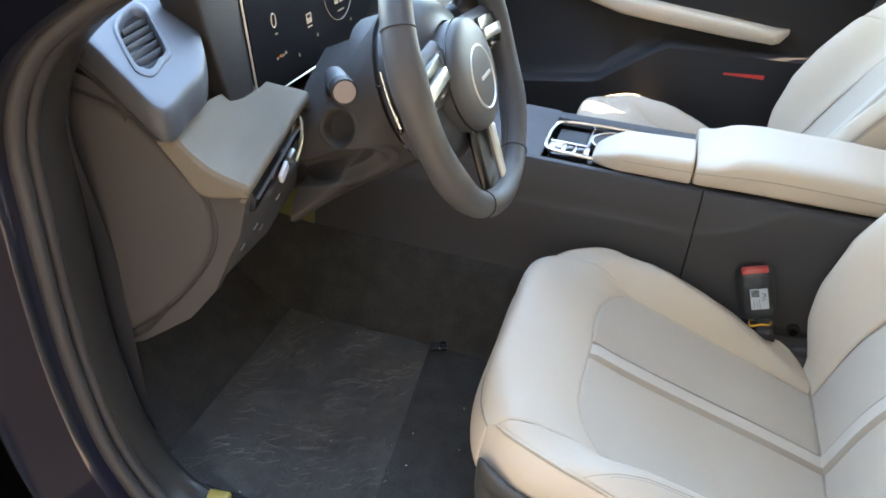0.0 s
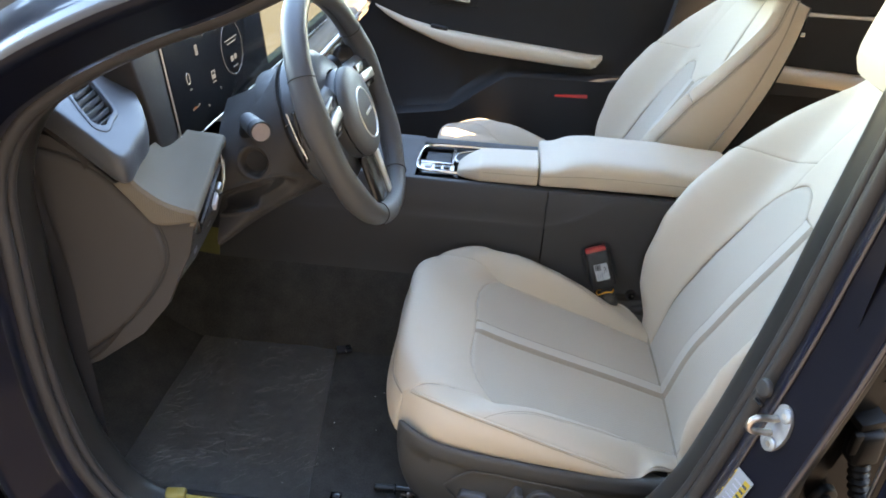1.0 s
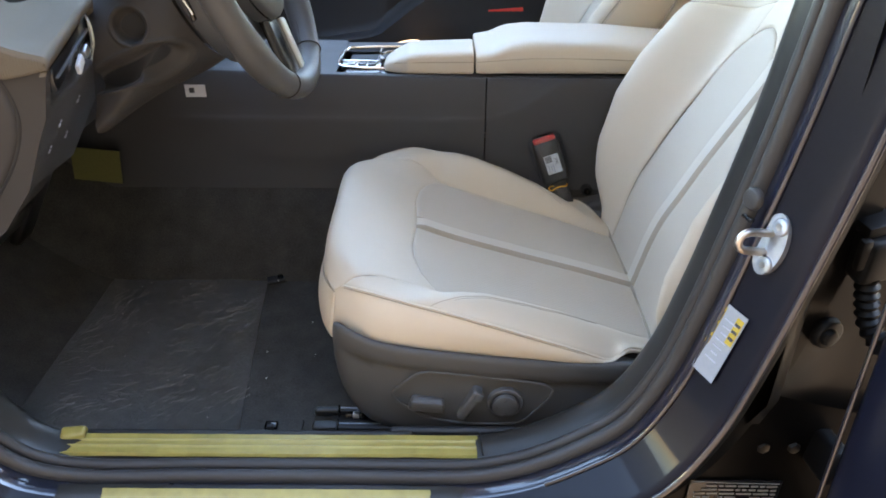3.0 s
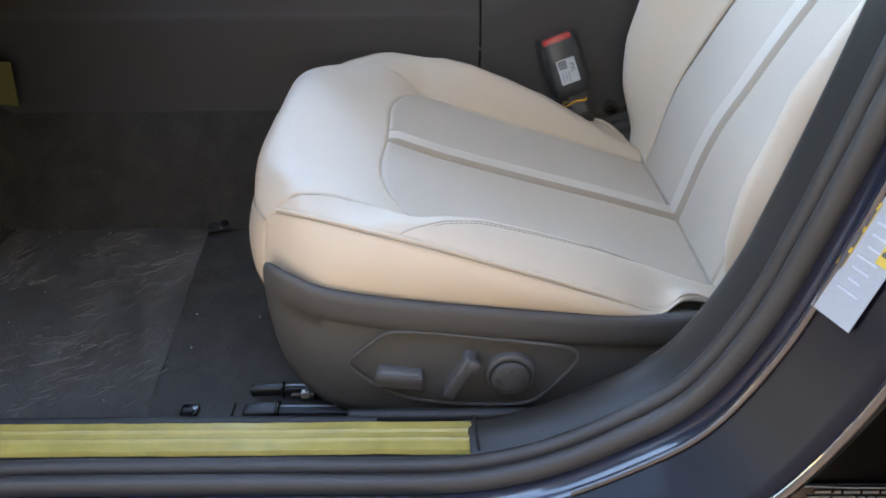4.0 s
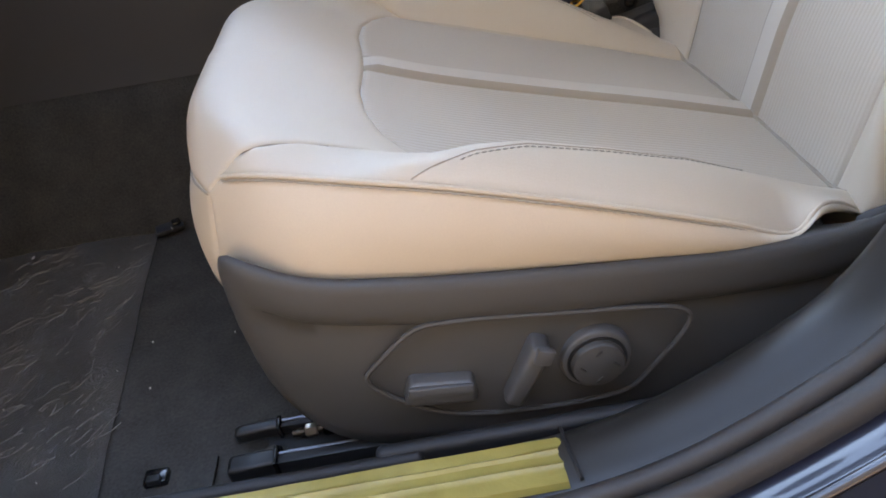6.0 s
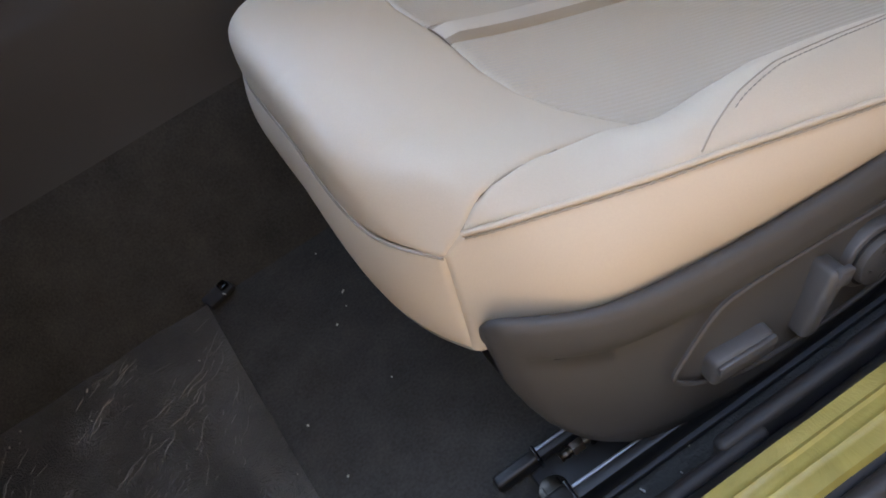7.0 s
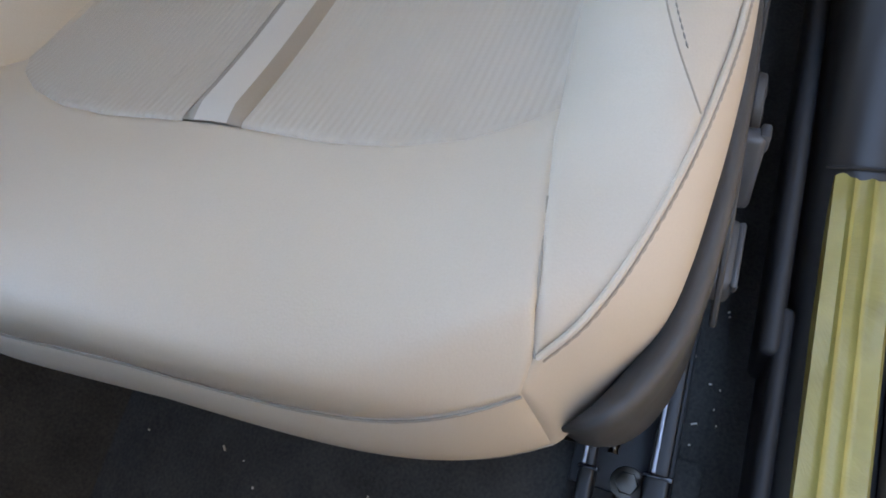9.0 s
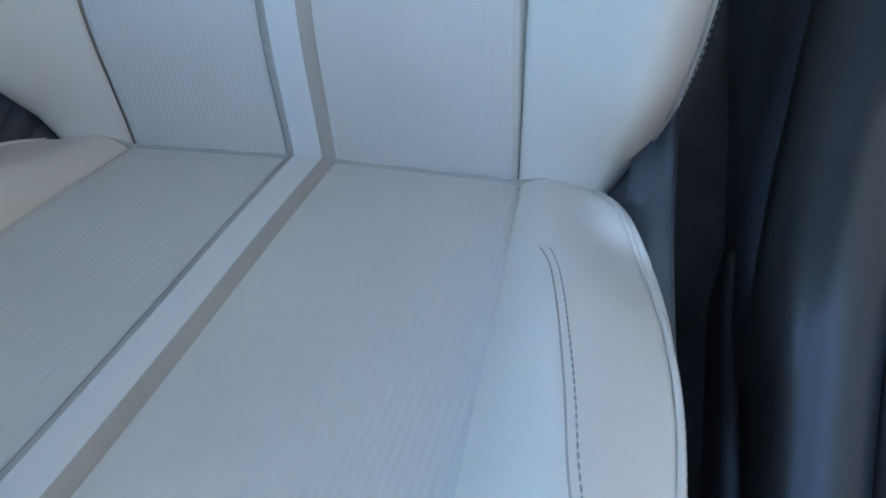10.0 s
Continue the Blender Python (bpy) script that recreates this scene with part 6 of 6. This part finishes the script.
for k, h in enumerate((0.013, 0.009, 0.015)):
    part("text_bar", on_buckle(box((-0.0065 + 0.0042 * k, -0.0137, -0.0115), (0.0013, 0.0006, h), 0)), GREYINK, lab, smooth=False)
rows = []
for k in np.linspace(0, 1, 14):
    z = 0.050 - 0.115 * k
    w = np.interp(k, [0, 0.1, 0.6, 0.82, 0.9, 1], [0.024, 0.031, 0.031, 0.016, 0.015, 0.024])
    t = np.interp(k, [0, 0.1, 0.6, 0.82, 0.9, 1], [0.012, 0.017, 0.017, 0.012, 0.011, 0.016])
    rows.append([tuple(Vector((w * math.cos(a), t * math.sin(a), z)) * (1 + 0.0) + Vector((0.003 * noise.noise((a * 2, z * 60, 1)), 0.004 * noise.noise((a * 2, z * 60, 5)), 0))) for a in np.linspace(0, 2 * np.pi, 30, endpoint=False)])
part("clear_bag", on_buckle(grid_mesh(rows, close_v=True)), BAG, bk, "crinkled clear plastic bag")
band = [(0.0165 * math.cos(a), 0.0135 * math.sin(a), -0.049 + 0.002 * math.sin(3 * a)) for a in np.linspace(0, 2 * np.pi, 16, endpoint=False)]
part("rubber_band", on_buckle(tube(band, 0.0014, 40, 6, closed=True)), ORANGE, bk, "orange rubber band")
bt = thing("console_bolt", (0.455, 0.246, 0.135), "round black bolt cap on the console side", "bolt")
part("bolt_cap", cyl((0.452, 0.250, 0.150), 0.011, 0.010, (90, 0, 0), segs=28, bevel=0.002), MATTBLACK, bt)
part("bolt_head", cyl((0.452, 0.243, 0.150), 0.006, 0.008, (90, 0, 0), segs=6, bevel=0.001), BLACK, bt)

# ---- floor film, slot covers, rails and bits ----
RAILBLACK = material("satin_black_plastic", (0.010, 0.010, 0.010), 0.4, vary=0.1, grain=900, bump=0.1, spec=0.45)
fm = thing("floor_film", (-0.25, -0.03, 0.003), "crinkled grey plastic protective film on the carpet", "floor film")


def film_edge(y):
    """Where the film ends towards the seat."""
    return -0.095 - 0.045 * (y + 0.255) / 0.418


def film_z(x, y):
    """The film's height over the flat floor: it follows the carpet and crinkles a little."""
    loose = float(smooth01((film_edge(y) - x) / 0.05))
    return 0.0007 + 0.0008 * loose + 0.004 * noise.noise((x * 9, y * 9, 0)) + loose * (0.0011 * noise.noise((x * 34, y * 22, 0)) + 0.0007 * noise.noise((x * 80 + y * 60, y * 30, 4)))


nx, ny = 110, 110
rows = []
for i in range(nx):
    u = i / (nx - 1)
    col = []
    for j in range(ny):
        v = j / (ny - 1)
        y = -0.255 + (0.163 + 0.255) * v + 0.003 * noise.noise((u * 6, 4, 2)) * (1 if v > 0.5 else 0)
        x = -0.425 + (film_edge(y) + 0.0012 * noise.noise((v * 7, 1, 0)) + 0.425) * u
        up = 0.30 * max(0, (-0.42 - x) / 0.33) ** 1.4
        z = film_z(x, y) + up
        col.append((x, y, z))
    rows.append(col)
part("film_sheet", grid_mesh(rows), FILM, fm)
# creases on the film: low curved ridges, their shine put in as paler colour
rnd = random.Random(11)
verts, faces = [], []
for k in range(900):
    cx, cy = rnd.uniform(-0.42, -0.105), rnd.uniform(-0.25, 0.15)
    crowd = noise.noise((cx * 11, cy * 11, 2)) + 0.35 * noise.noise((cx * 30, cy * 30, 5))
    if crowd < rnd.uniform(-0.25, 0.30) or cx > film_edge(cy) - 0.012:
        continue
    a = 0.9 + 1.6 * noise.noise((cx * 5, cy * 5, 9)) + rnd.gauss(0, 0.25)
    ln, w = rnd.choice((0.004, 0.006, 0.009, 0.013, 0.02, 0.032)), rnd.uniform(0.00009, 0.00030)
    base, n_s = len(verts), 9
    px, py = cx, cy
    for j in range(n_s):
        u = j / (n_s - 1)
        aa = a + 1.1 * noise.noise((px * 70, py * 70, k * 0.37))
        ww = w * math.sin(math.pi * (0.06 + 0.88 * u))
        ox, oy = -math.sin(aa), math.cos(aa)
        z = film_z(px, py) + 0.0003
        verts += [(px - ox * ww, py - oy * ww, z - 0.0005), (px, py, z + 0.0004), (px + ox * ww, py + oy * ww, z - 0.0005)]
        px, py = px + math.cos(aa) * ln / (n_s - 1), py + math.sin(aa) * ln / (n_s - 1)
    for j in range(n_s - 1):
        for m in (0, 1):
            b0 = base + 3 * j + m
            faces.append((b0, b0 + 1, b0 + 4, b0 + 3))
tagged(part("film_crease", soup(verts, faces), CREASESHINE, fm, "creases in the film, painted pale for their shine"), "creases in the film, painted pale for their shine", kind="stuff")
mc = thing("floor_clip", (-0.122, 0.160, 0.004), "small black mat clip on the carpet", "clip", "floor clips")
part("clip_base", box((-0.124, 0.162, 0.004), (0.032, 0.022, 0.006), 0.002, (0, 0, 20)), DOORBLACK, mc)
part("clip_hook", box((-0.116, 0.165, 0.008), (0.010, 0.012, 0.006), 0.002, (0, 0, 20)), BLACK, mc)
mc = thing("floor_clip", (-0.053, -0.221, 0.003), "small black mat clip near the sill", "clip", "floor clips")
part("clip_plate", box((-0.045, -0.226, 0.0015), (0.070, 0.040, 0.004), 0.0012), CARPET, mc)
part("clip_base", box((-0.053, -0.221, 0.005), (0.018, 0.014, 0.008), 0.002), BLACK, mc)
part("clip_hook", box((-0.053, -0.226, 0.009), (0.010, 0.006, 0.006), 0.001), MATTBLACK, mc)

for k in (-1, 1):
    gy = 0.220 * k
    rail = thing("seat_rail", (0.20, gy, 0.0), "black steel seat rail bolted to the floor", "seat rail", "seat rails")
    part("floor_plate", box((0.030, gy + 0.036 * k, 0.003), (0.060, 0.022, 0.005), 0.0012), CARPET, rail)
    part("rail_bed", box((0.27, gy, 0.006), (0.48, 0.062, 0.006), 0.002), MATTBLACK, rail)
    for y, x0, w, h in ((gy + 0.0225 * k, 0.010, 0.016, 0.022), (gy - 0.019 * k, 0.006, 0.011, 0.012)):
        cap = part("end_cap", box((x0 + 0.018, y, 0.009 + h / 2), (0.036, w, h), 0.0038, (0, -3, 0), 4), RAILBLACK, rail, "satin black plastic end cap")
        part("cap_lip", box((x0 + 0.0345, y, 0.009 + h / 2), (0.003, w + 0.0015, h + 0.001), 0.001, (0, -3, 0)), BLACK, cap)
        part("rail_channel", box((x0 + 0.26, y, 0.008 + h / 2), (0.46, w - 0.004, h - 0.003), 0.003), RAILBLACK, rail)
        part("rail_edge", box((x0 + 0.080, y + 0.003, 0.0064 + h), (0.088, 0.0022, 0.0014), 0.0006, (0, 0.6, 0)), ZINC, rail, "bright steel rail edge")
    bolt = part("rail_bolt", cyl((0.037, gy + 0.005 * k, 0.0125), 0.0072, 0.008, segs=6, bevel=0.001), DARKSTEEL, rail, "browned steel floor bolt")
    part("washer", cyl((0.037, gy + 0.005 * k, 0.0098), 0.0105, 0.003, segs=28, bevel=0.001), DARKSTEEL, bolt)
    part("spindle", tube([(0.052, gy - 0.006 * k, 0.019), (0.075, gy - 0.006 * k, 0.020), (0.12, gy - 0.006 * k, 0.022)], [0.0026 if q % 2 else 0.0034 for q in range(26)], 104, 10), DARKSTEEL, rail, "threaded spindle")
    part("spindle_nut", cyl((0.066, gy - 0.006 * k, 0.0198), 0.0050, 0.009, (0, 90, 0), segs=6, bevel=0.001), STEEL, rail)
    part("spindle_nut", cyl((0.079, gy - 0.006 * k, 0.0203), 0.0066, 0.008, (0, 90, 0), segs=6, bevel=0.001), BLACK, rail)
kick = thing("kick_trim", (0.18, -0.292, 0.03), "black plastic kick trim inside the sill", "trim")
bm = box((0.30, -0.2885, 0.033), (0.36, 0.012, 0.072), 0.006, (0, 0, 0), 4)
part("trim_panel", bm, MATTBLACK, kick)
part("trim_front", box((-0.10, -0.2945, 0.033), (0.50, 0.010, 0.068), 0.005, (0, 0, 0), 3), MATTBLACK, kick)

# yellow tape on the pedal bracket, and the pedals
yt = thing("yellow_tape_flag", (-0.44, 0.21, 0.18), "dull yellow tape flag hanging beside the console", "tape")
part("flag", box((-0.432, 0.215, 0.209), (0.085, 0.002, 0.062), 0.0, (0, 6, 0)), YELLOWCARD, yt, smooth=False)
pd = thing("brake_pedal", (-0.50, 0.02, 0.18), "black brake pedal under the dash", "pedal")
part("pedal_pad", box((-0.50, 0.02, 0.19), (0.02, 0.10, 0.055), 0.006, (0, 35, 0), 3), RUBBER, pd)
part("pedal_arm", tube([(-0.50, 0.03, 0.20), (-0.56, 0.03, 0.30), (-0.60, 0.03, 0.42)], 0.010, 12, 8), MATTBLACK, pd)
pd = thing("accelerator_pedal", (-0.53, 0.15, 0.12), "black accelerator pedal under the dash", "pedal")
part("pedal_pad", box((-0.53, 0.15, 0.16), (0.018, 0.055, 0.15), 0.006, (0, 30, 0), 3), RUBBER, pd)
part("pedal_arm", tube([(-0.54, 0.15, 0.22), (-0.58, 0.15, 0.30), (-0.60, 0.15, 0.42)], 0.008, 12, 8), MATTBLACK, pd)

# bits of lint on the carpet
LINT = material("pale_lint", (0.5, 0.47, 0.42), 0.9, bump=0)
rnd = random.Random(5)
verts, faces = [], []
for k in range(34):
    x, y = rnd.uniform(-0.38, 0.20), rnd.uniform(-0.27, 0.15)
    if x > 0.0 and y > -0.24:
        y = rnd.uniform(-0.275, -0.25)
    a, ln, w = rnd.uniform(0, 6.3), rnd.choice((0.0009, 0.0012, 0.0016, 0.004)), 0.0004
    c, s = math.cos(a), math.sin(a)
    b = len(verts)
    for z in (0.0035, 0.0052):
        for p, q in ((-1, -1), (1, -1), (1, 1), (-1, 1)):
            verts.append((x + p * ln / 2 * c - q * w * s, y + p * ln / 2 * s + q * w * c, z + (0.005 if x < -0.11 else 0)))
    faces += [(b, b + 1, b + 2, b + 3), (b + 4, b + 5, b + 6, b + 7)] + [(b + j, b + (j + 1) % 4, b + 4 + (j + 1) % 4, b + 4 + j) for j in range(4)]
bits = part("carpet_lint", soup(verts, faces), LINT, smooth=False)
tagged(bits, "specks of pale lint on the carpet", "lint", kind="stuff")

# ---- passenger side ----
pdoor = thing("passenger_door", (0.0, 1.12, 0.3), "black front passenger door panel with cream armrest", "car door")
rows = []
for x in np.linspace(-0.62, 0.66, 50):
    ledge = np.interp(x, [-0.6, -0.2, 0.0, 0.10, 0.16, 0.6], [0.215, 0.205, 0.235, 0.31, 0.350, 0.358])
    prof = [(1.06, 0.02), (1.055, 0.10), (1.065, ledge - 0.006), (1.072, ledge), (1.100, ledge + 0.006), (1.118, ledge + 0.03), (1.125, 0.46), (1.120, 0.52), (1.105, 0.60), (1.10, 0.68), (1.11, 0.74)]
    rows.append([(x, y, z) for y, z in prof])
part("door_panel", grid_mesh(rows), DOORBLACK, pdoor, "black plastic door panel")
rows = []
for u in np.linspace(0, 1, 40):
    x = -0.235 + 0.665 * u
    zt = np.interp(x, [-0.235, -0.15, -0.047, 0.136, 0.30, 0.42], [0.512, 0.482, 0.459, 0.440, 0.425, 0.413])
    h = np.interp(u, [0, 0.06, 0.4, 0.8, 0.97, 1], [0.004, 0.016, 0.046, 0.042, 0.036, 0.012])
    d = np.interp(u, [0, 0.06, 0.4, 0.95, 1], [0.006, 0.02, 0.055, 0.055, 0.02])
    rows.append([(x, 1.122 - d * (0.5 + 0.5 * np.sign(math.cos(a)) * abs(math.cos(a)) ** 0.6), zt - h / 2 + h / 2 * np.sign(math.sin(a)) * abs(math.sin(a)) ** 0.6) for a in np.linspace(0, 2 * np.pi, 20, endpoint=False)])
part("door_armrest", grid_mesh(rows, close_v=True), LEATHER, pdoor, "cream leather door armrest")
part("pull_slot", box((-0.045, 1.098, 0.462), (0.05, 0.02, 0.012), 0.004, (0, 8, 0)), MATTBLACK, pdoor)
part("door_reflector", box((0.352, 1.068, 0.298), (0.100, 0.010, 0.020), 0.003, (0, -4, 0)), RED, pdoor, "red door reflector")
part("door_handle", box((-0.01, 1.108, 0.545), (0.10, 0.014, 0.016), 0.005, (0, 4, 0), 3), CHROME, pdoor, "chrome inner door handle")
part("handle_well", box((-0.01, 1.120, 0.545), (0.14, 0.010, 0.045), 0.004), MATTBLACK, pdoor)
part("belt_trim", box((0.0, 1.102, 0.652), (1.1, 0.010, 0.014), 0.003), SILVER, pdoor, "slim silver belt line trim")
pp = [[(0.55 + 0.16 * z - 0.055, 1.05, z), (0.55 + 0.16 * z - 0.05, 1.03, z), (0.60 + 0.16 * z, 1.02, z), (0.66 + 0.16 * z, 1.03, z), (0.665 + 0.16 * z, 1.06, z)] for z in np.linspace(0.0, 1.05, 16)]
tagged(part("pillar_far", grid_mesh(pp), DOORBLACK), "black trim of the far middle pillar", "pillar", kind="structure")
# unseen rear pillar, added to keep the sun off the passenger seat
qp = [[(x, y, z) for y, z in ((1.10, 0.72), (1.085, 0.86), (1.06, 1.03))] for x in np.linspace(1.30, 1.95, 6)]
tagged(part("pillar_sun_block", grid_mesh(qp), DOORBLACK), "unseen black far rear pillar, added to block the sun", "pillar", kind="structure")
rdoor = thing("rear_passenger_door", (1.05, 1.12, 0.3), "black rear passenger door panel with cream armrest", "car door")
rows = [[(x, y, z) for y, z in ((1.05, 0.0), (1.06, 0.30), (1.11, 0.34), (1.125, 0.46), (1.10, 0.60), (1.11, 0.74))] for x in np.linspace(0.68, 1.6, 10)]
part("door_panel", grid_mesh(rows), DOORBLACK, rdoor, "black plastic door panel")
part("door_armrest", box((1.10, 1.095, 0.395), (0.62, 0.06, 0.042), 0.016, (0, 3, 0), 4), LEATHER, rdoor, "cream leather door armrest")
part("belt_trim", box((1.10, 1.098, 0.570), (0.80, 0.010, 0.010), 0.003), SILVER, rdoor, "slim silver trim")
part("door_handle", box((0.93, 1.105, 0.515), (0.08, 0.014, 0.014), 0.004), CHROME, rdoor, "chrome inner door handle")
bench = thing("rear_bench", (1.25, 0.377, 0.1), "cream leather rear bench seat", "car seat")
part("bench_cushion", box((1.30, 0.377, 0.14), (0.50, 1.25, 0.20), 0.05, (0, 6, 0), 4), LEATHER, bench)
part("bench_back", box((1.62, 0.377, 0.42), (0.16, 1.25, 0.60), 0.05, (0, 22, 0), 4), LEATHER, bench)
